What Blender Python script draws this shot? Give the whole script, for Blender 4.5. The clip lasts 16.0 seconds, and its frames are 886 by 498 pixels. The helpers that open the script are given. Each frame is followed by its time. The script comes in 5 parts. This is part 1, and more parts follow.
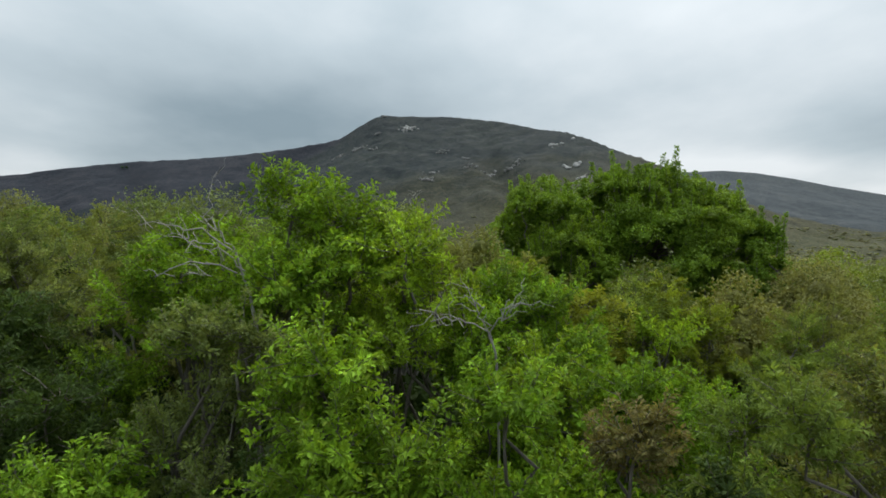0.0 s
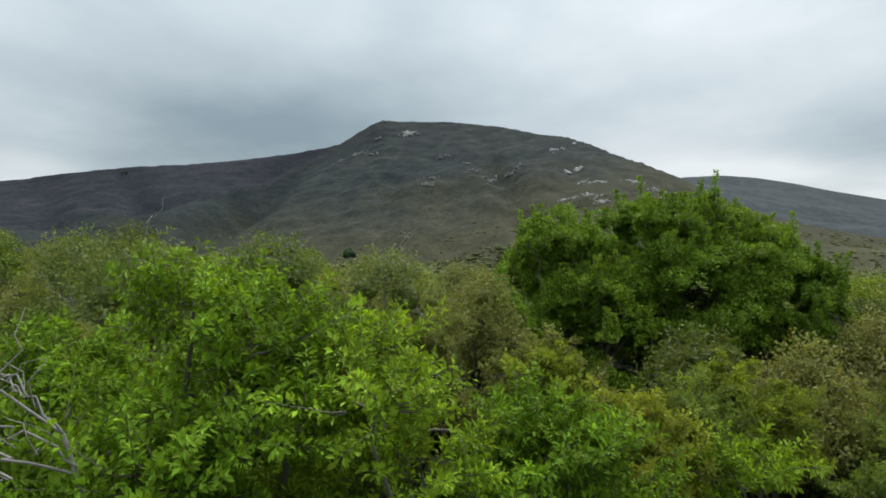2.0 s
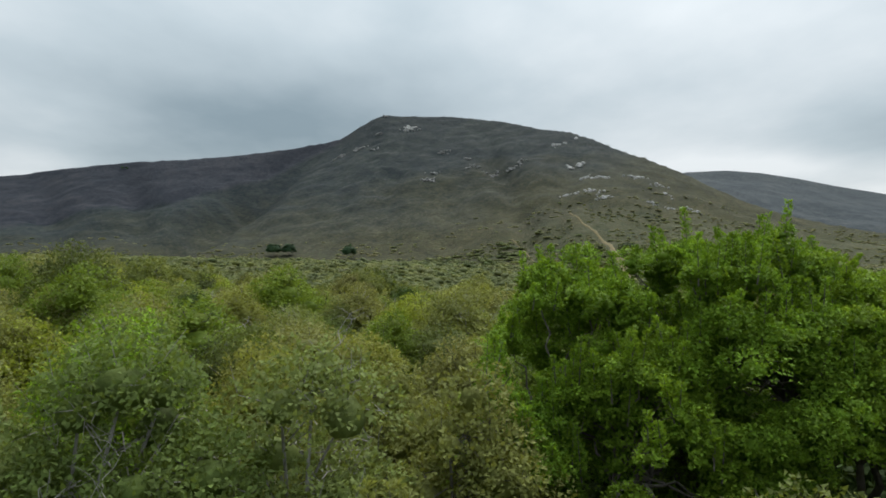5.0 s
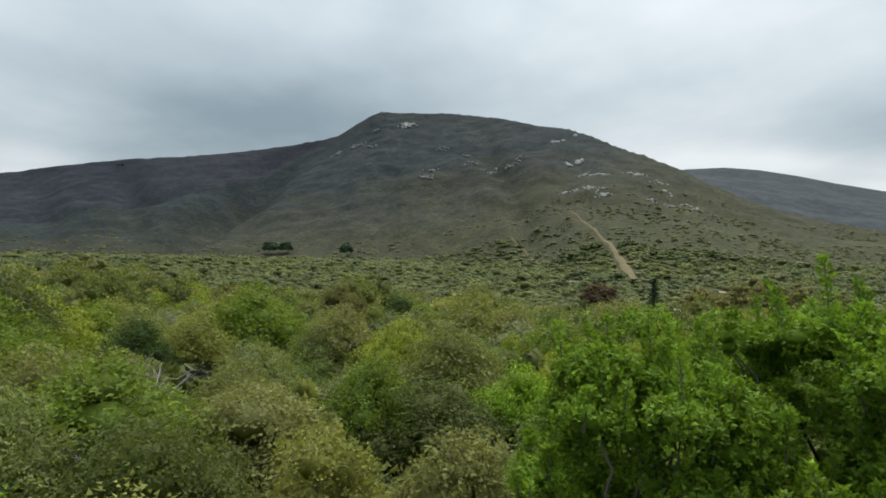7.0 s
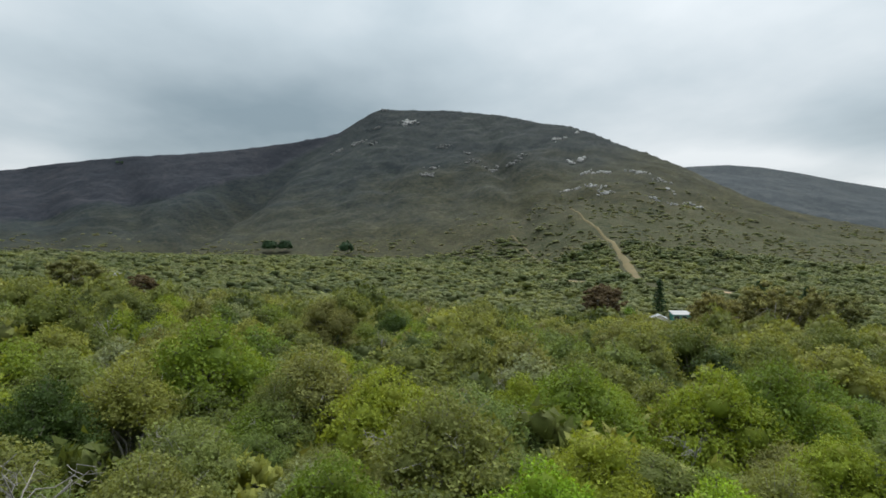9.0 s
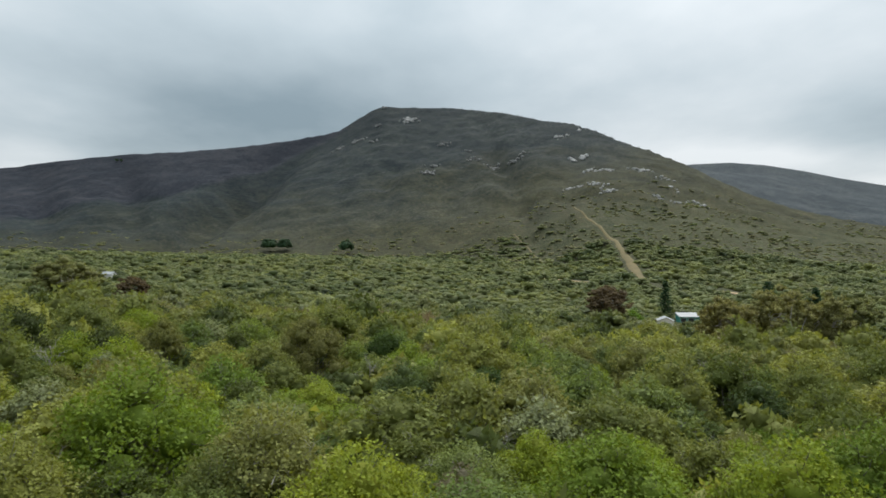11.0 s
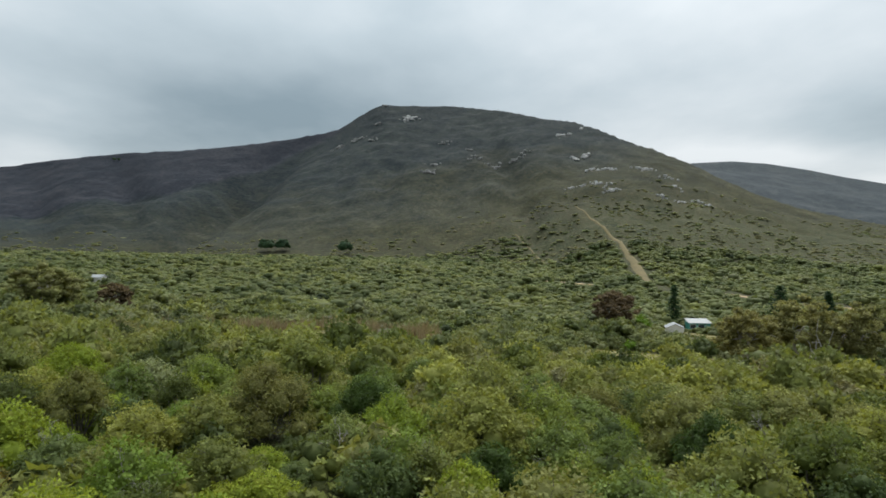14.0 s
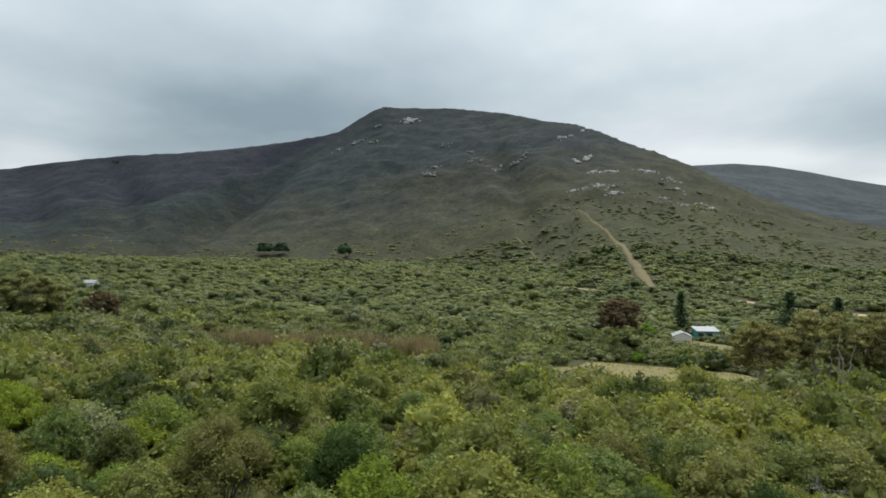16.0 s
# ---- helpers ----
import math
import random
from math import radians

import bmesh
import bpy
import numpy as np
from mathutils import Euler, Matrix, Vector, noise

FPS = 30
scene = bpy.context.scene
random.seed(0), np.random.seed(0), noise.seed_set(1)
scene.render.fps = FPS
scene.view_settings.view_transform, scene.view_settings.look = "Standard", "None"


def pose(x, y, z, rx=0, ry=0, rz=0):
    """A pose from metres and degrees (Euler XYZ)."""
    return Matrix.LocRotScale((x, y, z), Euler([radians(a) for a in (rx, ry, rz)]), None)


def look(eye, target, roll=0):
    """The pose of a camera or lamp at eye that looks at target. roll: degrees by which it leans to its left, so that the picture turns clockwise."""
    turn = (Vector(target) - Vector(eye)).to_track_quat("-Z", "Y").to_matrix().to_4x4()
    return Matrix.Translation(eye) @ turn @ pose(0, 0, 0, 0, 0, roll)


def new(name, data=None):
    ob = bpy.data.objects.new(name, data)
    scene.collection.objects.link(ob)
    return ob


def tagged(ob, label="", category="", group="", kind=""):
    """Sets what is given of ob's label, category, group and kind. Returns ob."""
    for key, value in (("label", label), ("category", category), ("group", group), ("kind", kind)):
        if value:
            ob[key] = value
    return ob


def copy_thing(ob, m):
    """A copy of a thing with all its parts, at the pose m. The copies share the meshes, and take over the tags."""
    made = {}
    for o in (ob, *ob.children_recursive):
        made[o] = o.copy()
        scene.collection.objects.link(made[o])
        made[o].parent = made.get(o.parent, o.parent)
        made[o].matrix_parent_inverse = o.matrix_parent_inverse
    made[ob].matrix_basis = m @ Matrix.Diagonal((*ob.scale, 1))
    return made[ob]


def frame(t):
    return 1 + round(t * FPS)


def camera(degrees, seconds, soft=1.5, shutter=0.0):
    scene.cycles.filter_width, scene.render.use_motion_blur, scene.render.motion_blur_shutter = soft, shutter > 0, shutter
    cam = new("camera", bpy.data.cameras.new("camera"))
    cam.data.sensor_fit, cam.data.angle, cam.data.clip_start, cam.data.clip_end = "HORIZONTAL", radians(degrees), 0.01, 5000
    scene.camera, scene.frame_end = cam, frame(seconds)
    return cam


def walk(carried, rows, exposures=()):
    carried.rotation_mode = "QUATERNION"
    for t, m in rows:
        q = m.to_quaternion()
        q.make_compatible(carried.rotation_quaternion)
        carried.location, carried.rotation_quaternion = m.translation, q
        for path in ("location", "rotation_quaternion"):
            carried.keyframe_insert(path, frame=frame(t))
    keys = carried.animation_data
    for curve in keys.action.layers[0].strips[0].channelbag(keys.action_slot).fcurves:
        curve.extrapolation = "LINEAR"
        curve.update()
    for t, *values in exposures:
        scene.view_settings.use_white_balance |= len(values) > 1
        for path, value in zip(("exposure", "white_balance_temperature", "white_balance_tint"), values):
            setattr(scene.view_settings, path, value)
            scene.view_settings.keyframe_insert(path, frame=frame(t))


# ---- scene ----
cam = camera(72.0, 16.0, 1.7)
PATH = [
    (0, (0.022, -0.009, 5.984), (0.001, 1.99, 5.986), 0.0),
    (0.5, (0.006, 0.833, 6.222), (-0.015, 2.833, 6.23), 0.0),
    (1, (0.015, 1.625, 6.489), (-0.006, 3.625, 6.502), 0.0),
    (1.5, (0.032, 2.293, 6.749), (0.009, 4.293, 6.765), 0.0),
    (2, (0.039, 2.93, 7.036), (0.016, 4.93, 7.053), 0.0),
    (2.5, (0.064, 3.441, 7.284), (0.042, 5.441, 7.301), 0.0),
    (3, (0.109, 3.95, 7.571), (0.088, 5.95, 7.588), 0.0),
    (5.5, (0.591, 8.554, 8.608), (0.562, 10.554, 8.601), 0.0),
    (6, (0.587, 9.736, 8.891), (0.563, 11.736, 8.879), 0.0),
    (6.5, (0.563, 10.87, 9.114), (0.542, 12.87, 9.104), 0.0),
    (7, (0.587, 12.279, 9.342), (0.565, 14.278, 9.332), 0.0),
    (7.5, (0.64, 13.509, 9.624), (0.618, 15.509, 9.612), 0.0),
    (8, (0.719, 14.966, 9.947), (0.696, 16.966, 9.933), 0.0),
    (8.5, (0.766, 16.355, 10.219), (0.742, 18.355, 10.201), 0.0),
    (9, (0.816, 17.738, 10.537), (0.79, 19.738, 10.518), 0.0),
    (11.5, (1.062, 25.12, 11.704), (1.03, 27.12, 11.676), 0.0),
    (12, (1.109, 26.67, 11.982), (1.075, 28.67, 11.953), 0.0),
    (12.5, (1.139, 28.135, 12.258), (1.106, 30.134, 12.228), 0.0),
    (13, (1.22, 29.767, 12.539), (1.187, 31.766, 12.509), 0.0),
    (13.5, (1.271, 31.264, 12.79), (1.238, 33.264, 12.759), 0.0),
    (14, (1.361, 32.804, 13.056), (1.328, 34.803, 13.025), 0.0),
    (14.5, (1.415, 34.277, 13.314), (1.382, 36.276, 13.283), 0.0),
    (15, (1.509, 35.864, 13.551), (1.476, 37.863, 13.521), 0.0),
    (15.5, (1.582, 37.44, 13.887), (1.547, 39.439, 13.86), 0.0),
    (16, (1.668, 39.354, 14.229), (1.632, 41.354, 14.205), 0.0),]
walk(cam, [(t, look(eye, target, roll)) for t, eye, target, roll in PATH])

# ---- sky and light ----
def link(nt, a, b):
    nt.links.new(a, b)


def sky():
    world = bpy.data.worlds.new("overcast_sky")
    scene.world = world
    world.use_nodes = True
    nt = world.node_tree
    nt.nodes.clear()
    N = nt.nodes.new
    out, bg = N("ShaderNodeOutputWorld"), N("ShaderNodeBackground")
    link(nt, bg.outputs[0], out.inputs[0])
    tex = N("ShaderNodeTexCoord")
    sep = N("ShaderNodeSeparateXYZ")
    link(nt, tex.outputs["Generated"], sep.inputs[0])

    def m(op, a, b=0.0, clamp=False):
        n = N("ShaderNodeMath")
        n.operation, n.use_clamp = op, clamp
        for k, v in enumerate((a, b)):
            if hasattr(v, "links"):
                link(nt, v, n.inputs[k])
            else:
                n.inputs[k].default_value = v
        return n.outputs[0]
    X, Y, Z = sep.outputs
    up = m("MAXIMUM", Z, 0.0)
    # the cloud deck, seen flat from below
    den = m("ADD", up, 0.16)
    comb = N("ShaderNodeCombineXYZ")
    link(nt, m("DIVIDE", X, den), comb.inputs[0])
    link(nt, m("MULTIPLY", m("DIVIDE", Y, den), 0.75), comb.inputs[1])

    def cloud(scale, detail, w):
        n = N("ShaderNodeTexNoise")
        n.noise_dimensions = "4D"
        n.inputs["Scale"].default_value, n.inputs["Detail"].default_value, n.inputs["W"].default_value = scale, detail, w
        n.inputs["Roughness"].default_value = 0.5
        link(nt, comb.outputs[0], n.inputs["Vector"])
        return n.outputs[0]

    def lobe(u, e, wide, tall):
        """A soft bank of cloud round a bearing and a rise, 1 in its middle."""
        az = m("DIVIDE", X, m("MAXIMUM", Y, 0.05))
        el = m("DIVIDE", Z, m("MAXIMUM", Y, 0.05))
        a = m("DIVIDE", m("SUBTRACT", az, u), wide)
        b = m("DIVIDE", m("SUBTRACT", el, e), tall)
        r = m("ADD", m("MULTIPLY", a, a), m("MULTIPLY", b, b))
        return m("POWER", 2.718, m("MULTIPLY", r, -1.0))
    v = m("ADD", m("MULTIPLY", cloud(0.75, 7, 2.3), 0.75), m("MULTIPLY", cloud(2.6, 7, 7.1), 0.32))
    for u, e, wide, tall, k in BANKS:
        v = m("ADD", v, m("MULTIPLY", lobe(u, e, wide, tall), k))
    ramp = N("ShaderNodeValToRGB")
    el = ramp.color_ramp.elements
    el[0].position, el[0].color = 0.12, (0.235, 0.305, 0.345, 1)
    el[1].position, el[1].color = 0.9, (0.80, 0.84, 0.86, 1)
    mid = el.new(0.5)
    mid.color = (0.47, 0.545, 0.585, 1)
    link(nt, v, ramp.inputs[0])
    # an overcast sky is brightest overhead
    lift = m("ADD", m("ADD", 0.95, m("MULTIPLY", up, 1.0)), m("MULTIPLY", m("POWER", up, 3.0), 1.2))
    scaled = N("ShaderNodeVectorMath")
    scaled.operation = "SCALE"
    link(nt, ramp.outputs[0], scaled.inputs[0])
    link(nt, lift, scaled.inputs["Scale"])
    nish = N("ShaderNodeTexSky")
    nish.sky_type, nish.sun_disc = "NISHITA", False
    nish.sun_elevation, nish.sun_rotation = radians(SUN_UP), radians(SUN_TURN)
    thin = N("ShaderNodeVectorMath")
    thin.operation = "SCALE"
    thin.inputs["Scale"].default_value = 0.01
    link(nt, nish.outputs[0], thin.inputs[0])
    both = N("ShaderNodeVectorMath")
    both.operation = "ADD"
    link(nt, scaled.outputs[0], both.inputs[0])
    link(nt, thin.outputs[0], both.inputs[1])
    link(nt, both.outputs[0], bg.inputs[0])
    bg.inputs[1].default_value = SKY
    lamp = bpy.data.lights.new("sun", "SUN")
    lamp.energy, lamp.angle, lamp.color = SUN, radians(30), (1.0, 0.97, 0.92)
    ob = new("sun", lamp)
    ob.matrix_basis = pose(0, 0, 300, 90 - SUN_UP, 0, 180 - SUN_TURN)


SKY, SUN, SUN_UP, SUN_TURN = 0.89, 3.6, 60, 25
# banks of cloud: bearing, rise, width, height, lighter or darker
BANKS = [(-0.3, 0.19, 0.32, 0.09, -0.34), (-0.7, 0.12, 0.12, 0.1, 0.22), (0.52, 0.16, 0.4, 0.1, 0.26), (0.72, 0.19, 0.16, 0.05, -0.25),
         (0.36, 0.14, 0.1, 0.03, 0.16), (0.53, 0.135, 0.09, 0.02, 0.25), (0.75, 0.09, 0.12, 0.025, 0.25), (0.45, 0.38, 0.5, 0.08, 0.12)]
sky()


# ---- materials ----
def material(name):
    mat = bpy.data.materials.new(name)
    mat.use_nodes = True
    nt = mat.node_tree
    return mat, nt, nt.nodes["Principled BSDF"]


def add_node(nt, kind, **values):
    n = nt.nodes.new(kind)
    for k, v in values.items():
        n.inputs[k].default_value = v
    return n


def set_ramp(node, stops):
    el = node.color_ramp.elements
    while len(el) > 1:
        el.remove(el[-1])
    el[0].position, el[0].color = stops[0][0], (*stops[0][1], 1)
    for p, c in stops[1:]:
        el.new(p).color = (*c, 1)


def noise_node(nt, scale, detail=4.0, rough=0.55, vector=None):
    n = add_node(nt, "ShaderNodeTexNoise", Scale=scale, Detail=detail, Roughness=rough)
    if vector is not None:
        link(nt, vector, n.inputs["Vector"])
    return n


def math_node(nt, op, a, b=0.0, clamp=False):
    n = nt.nodes.new("ShaderNodeMath")
    n.operation, n.use_clamp = op, clamp
    for k, v in enumerate((a, b)):
        if hasattr(v, "links"):
            link(nt, v, n.inputs[k])
        else:
            n.inputs[k].default_value = v
    return n.outputs[0]


def mix_colour(nt, fac, a, b, blend="MIX"):
    n = nt.nodes.new("ShaderNodeMix")
    n.data_type, n.blend_type = "RGBA", blend
    for k, v in ((0, fac), (6, a), (7, b)):
        if hasattr(v, "links"):
            link(nt, v, n.inputs[k])
        else:
            n.inputs[k].default_value = (*v, 1) if isinstance(v, tuple) else v
    return n.outputs[2]


LEAF_GAIN = 1.36


def leaf_material(name, stops, spread=0.14, warm=(0.14, 0.16, 0.035), gloss=0.6, through_light=0.36, young=0.12, grain=9.0, mottle=0.8):
    """Leaves: the plant's own tone along stops, and each leaf lighter, darker or yellower than the next."""
    mat, nt, bsdf = material(name)
    info = nt.nodes.new("ShaderNodeObjectInfo")
    attr = nt.nodes.new("ShaderNodeAttribute")
    attr.attribute_name = "tint"
    geo = nt.nodes.new("ShaderNodeNewGeometry")
    alone = math_node(nt, "LESS_THAN", attr.outputs["Fac"], 0.001)
    v = math_node(nt, "ADD", math_node(nt, "MULTIPLY", math_node(nt, "MULTIPLY", info.outputs["Random"], 0.7), alone), attr.outputs["Fac"])
    ramp = nt.nodes.new("ShaderNodeValToRGB")
    set_ramp(ramp, [(p, tuple(LEAF_GAIN * q for q in colour)) for p, colour in stops])
    link(nt, v, ramp.inputs[0])
    island = geo.outputs["Random Per Island"]
    light = math_node(nt, "ADD", math_node(nt, "MULTIPLY", math_node(nt, "POWER", island, 1.5), 2 * spread), 1 - 0.8 * spread)
    grey = nt.nodes.new("ShaderNodeCombineColor")
    for k in range(3):
        link(nt, light, grey.inputs[k])
    col = mix_colour(nt, 1.0, ramp.outputs[0], grey.outputs[0], "MULTIPLY")
    some = math_node(nt, "MULTIPLY", math_node(nt, "GREATER_THAN", math_node(nt, "FRACT", math_node(nt, "MULTIPLY", island, 37.7)), 1 - young), 0.2)
    col = mix_colour(nt, some, col, warm)
    patch = noise_node(nt, 0.9, 3, 0.5, nt.nodes.new("ShaderNodeTexCoord").outputs["Object"])
    spray = nt.nodes.new("ShaderNodeAttribute")
    spray.attribute_name = "tone"
    shift = math_node(nt, "ADD", math_node(nt, "ADD", math_node(nt, "MULTIPLY", patch.outputs[0], 0.5), 0.75), spray.outputs["Fac"])
    grey2 = nt.nodes.new("ShaderNodeCombineColor")
    for k in range(3):
        link(nt, shift, grey2.inputs[k])
    col = mix_colour(nt, 1.0, col, grey2.outputs[0], "MULTIPLY")
    cell = noise_node(nt, grain, 4, 0.7, nt.nodes.new("ShaderNodeTexCoord").outputs["Object"])
    mott = math_node(nt, "ADD", math_node(nt, "MULTIPLY", cell.outputs[0], mottle), 1 - 0.5 * mottle)
    grey3 = nt.nodes.new("ShaderNodeCombineColor")
    for k in range(3):
        link(nt, mott, grey3.inputs[k])
    col = mix_colour(nt, 1.0, col, grey3.outputs[0], "MULTIPLY")
    bp = add_node(nt, "ShaderNodeBump", Strength=0.35, Distance=1.0 / grain)
    link(nt, cell.outputs[0], bp.inputs["Height"])
    link(nt, bp.outputs[0], bsdf.inputs["Normal"])
    link(nt, col, bsdf.inputs["Base Color"])
    bsdf.inputs["Roughness"].default_value = gloss
    bsdf.inputs["Specular IOR Level"].default_value = 0.12
    tr = nt.nodes.new("ShaderNodeBsdfTranslucent")
    link(nt, mix_colour(nt, 1.0, col, (1.25, 1.2, 0.6), "MULTIPLY"), tr.inputs[0])
    mix = nt.nodes.new("ShaderNodeMixShader")
    mix.inputs[0].default_value = through_light
    link(nt, bsdf.outputs[0], mix.inputs[1])
    link(nt, tr.outputs[0], mix.inputs[2])
    link(nt, mix.outputs[0], nt.nodes["Material Output"].inputs[0])
    return mat


def plain_material(name, a, b, scale=4.0, rough=0.8, metal=0.0, bump=0.2, detail=5.0, stretch=(1, 1, 1)):
    """Two tones mingled at two scales, with fine relief."""
    mat, nt, bsdf = material(name)
    tex = nt.nodes.new("ShaderNodeTexCoord")
    mp = nt.nodes.new("ShaderNodeMapping")
    mp.inputs["Scale"].default_value = stretch
    link(nt, tex.outputs["Object"], mp.inputs[0])
    n1, n2 = noise_node(nt, scale, detail, 0.6, mp.outputs[0]), noise_node(nt, scale * 7, 3, 0.6, mp.outputs[0])
    f = math_node(nt, "ADD", math_node(nt, "MULTIPLY", n1.outputs[0], 1.2), math_node(nt, "MULTIPLY", n2.outputs[0], 0.6))
    f = math_node(nt, "SUBTRACT", f, 0.4, True)
    link(nt, mix_colour(nt, f, a, b), bsdf.inputs["Base Color"])
    bsdf.inputs["Roughness"].default_value, bsdf.inputs["Metallic"].default_value = rough, metal
    bp = add_node(nt, "ShaderNodeBump", Strength=bump, Distance=0.03)
    link(nt, n2.outputs[0], bp.inputs["Height"])
    link(nt, bp.outputs[0], bsdf.inputs["Normal"])
    return mat


THICKET = [(0, (0.041, 0.054, 0.017)), (0.14, (0.082, 0.101, 0.024)), (0.26, (0.145, 0.155, 0.045)), (0.36, (0.095, 0.112, 0.033)), (0.48, (0.170, 0.178, 0.041)),
           (0.6, (0.146, 0.150, 0.050)), (0.72, (0.162, 0.170, 0.064)), (0.82, (0.112, 0.118, 0.044)), (0.92, (0.190, 0.175, 0.098)), (1, (0.078, 0.090, 0.029))]
M_THICKET = leaf_material("thicket_leaves", THICKET)
# thicket tones dimmed and blued with distance: haze put into the leaf colour
VALLEY_HAZED = [(p, (r * 0.77, g * 0.80, bl * 1.1)) for p, (r, g, bl) in THICKET]
FAR_HAZED = [(p, (r * 0.82, g * 0.85, bl * 1.2)) for p, (r, g, bl) in THICKET]
M_FAR = leaf_material("hazed_far_bush_leaves", FAR_HAZED, spread=0.05, young=0.03, grain=1.2, mottle=1.3)
M_VALLEY = leaf_material("hazed_valley_bush_leaves", VALLEY_HAZED, spread=0.06, young=0.04, grain=2.2, mottle=1.5)
M_HEATH = leaf_material("heath_bush_leaves", [(0.0, (0.104, 0.128, 0.050)), (0.4, (0.138, 0.148, 0.062)), (0.7, (0.164, 0.152, 0.078)), (1.0, (0.120, 0.142, 0.056))], warm=(0.08, 0.08, 0.04), grain=1.2)
M_BRIGHT = leaf_material("fresh_green_leaves", [(0.0, (0.105, 0.185, 0.015)), (0.5, (0.138, 0.222, 0.018)), (1.0, (0.185, 0.252, 0.022))], spread=0.42, warm=(0.300, 0.280, 0.038))
M_LEAFY = leaf_material("leafy_shrub_leaves", [(0.0, (0.082, 0.122, 0.018)), (0.5, (0.110, 0.155, 0.020)), (1.0, (0.150, 0.186, 0.026))], spread=0.16, warm=(0.220, 0.210, 0.04))
M_BLUE = leaf_material("blue_green_leaves", [(0.0, (0.046, 0.068, 0.024)), (0.5, (0.075, 0.100, 0.034)), (1.0, (0.105, 0.130, 0.046))], spread=0.14, warm=(0.110, 0.130, 0.04))
M_RUSTY = leaf_material("rust_tipped_leaves", [(0.0, (0.092, 0.122, 0.026)), (0.5, (0.118, 0.118, 0.038)), (1.0, (0.140, 0.106, 0.046))], spread=0.35, warm=(0.20, 0.11, 0.05), young=0.35)
M_GREY = leaf_material("grey_green_leaves", [(0.0, (0.092, 0.126, 0.033)), (0.5, (0.122, 0.152, 0.046)), (1.0, (0.152, 0.170, 0.056))], spread=0.18, warm=(0.140, 0.165, 0.04))
M_DEEP = leaf_material("deep_green_leaves", [(0.0, (0.082, 0.145, 0.015)), (0.5, (0.102, 0.170, 0.016)), (1.0, (0.130, 0.188, 0.018))], spread=0.3, warm=(0.212, 0.253, 0.031), young=0.2)
M_YELLOW = leaf_material("yellow_green_leaves", [(0.0, (0.132, 0.174, 0.020)), (0.5, (0.166, 0.200, 0.025)), (1.0, (0.200, 0.208, 0.028))], spread=0.18, warm=(0.316, 0.260, 0.038))
M_OLIVE = leaf_material("olive_leaves", [(0.0, (0.100, 0.148, 0.026)), (0.5, (0.126, 0.158, 0.034)), (1.0, (0.148, 0.152, 0.044))], spread=0.18, warm=(0.150, 0.150, 0.035))
M_BROWN = leaf_material("brownish_leaves", [(0.0, (0.105, 0.112, 0.032)), (1.0, (0.128, 0.118, 0.042))], spread=0.18, warm=(0.17, 0.14, 0.05))
M_GUM = leaf_material("gum_leaves", [(0.0, (0.118, 0.126, 0.046)), (0.5, (0.158, 0.148, 0.058)), (1.0, (0.142, 0.122, 0.052))], spread=0.45, warm=(0.26, 0.22, 0.11), young=0.25, grain=4.0)
M_REDGUM = leaf_material("rusty_gum_leaves", [(0.0, (0.084, 0.062, 0.036)), (1.0, (0.102, 0.072, 0.041))], spread=0.25, warm=(0.16, 0.12, 0.07), young=0.3, grain=4.0)
M_CONIFER = leaf_material("conifer_needles", [(0.0, (0.024, 0.048, 0.022)), (1.0, (0.032, 0.060, 0.028))], warm=(0.04, 0.08, 0.03))
M_REED = leaf_material("dry_reeds", [(0.0, (0.13, 0.095, 0.065)), (0.4, (0.16, 0.125, 0.088)), (0.7, (0.19, 0.16, 0.118)), (1.0, (0.11, 0.115, 0.05))], warm=(0.26, 0.21, 0.15))
M_GRASS = leaf_material("dry_grass_blades", [(0.0, (0.12, 0.11, 0.028)), (0.5, (0.17, 0.14, 0.048)), (1.0, (0.08, 0.10, 0.022))], warm=(0.22, 0.17, 0.07))
M_MAUVE = leaf_material("dry_brush", [(0.0, (0.110, 0.098, 0.062)), (1.0, (0.13, 0.115, 0.072))], warm=(0.18, 0.16, 0.11))
M_ORANGE = leaf_material("yellowing_leaves", [(0.0, (0.10, 0.09, 0.02)), (1.0, (0.125, 0.095, 0.024))], warm=(0.26, 0.16, 0.05), young=0.4)
# own green of some bushes, and shade painted into undergrowth and gap plants
M_DARK = leaf_material("dark_green_leaves", [(0.0, (0.032, 0.054, 0.013)), (1.0, (0.042, 0.068, 0.016))], warm=(0.07, 0.10, 0.02))
M_PALELEAF = leaf_material("silvery_leaves", [(0.0, (0.14, 0.16, 0.075)), (1.0, (0.17, 0.185, 0.098))], warm=(0.24, 0.25, 0.14))
M_BARK = plain_material("bark", (0.055, 0.046, 0.035), (0.15, 0.135, 0.11), 5.0, 0.9, bump=0.5, stretch=(3, 3, 0.6))
M_DEAD = plain_material("dead_wood", (0.16, 0.148, 0.13), (0.32, 0.30, 0.27), 6.0, 0.85, bump=0.4, stretch=(3, 3, 0.6))
M_PALE = plain_material("pale_gum_bark", (0.22, 0.20, 0.17), (0.42, 0.39, 0.34), 3.0, 0.8, bump=0.3, stretch=(2, 2, 0.5))
M_ROCK = plain_material("pale_sandstone", (0.22, 0.215, 0.205), (0.50, 0.49, 0.47), 0.25, 0.9, bump=0.6)
M_STONE = plain_material("weathered_summit_stone", (0.11, 0.11, 0.105), (0.24, 0.235, 0.225), 0.25, 0.9, bump=0.6)
M_SOIL = plain_material("orange_soil", (0.26, 0.17, 0.09), (0.44, 0.33, 0.20), 0.5, 0.95)
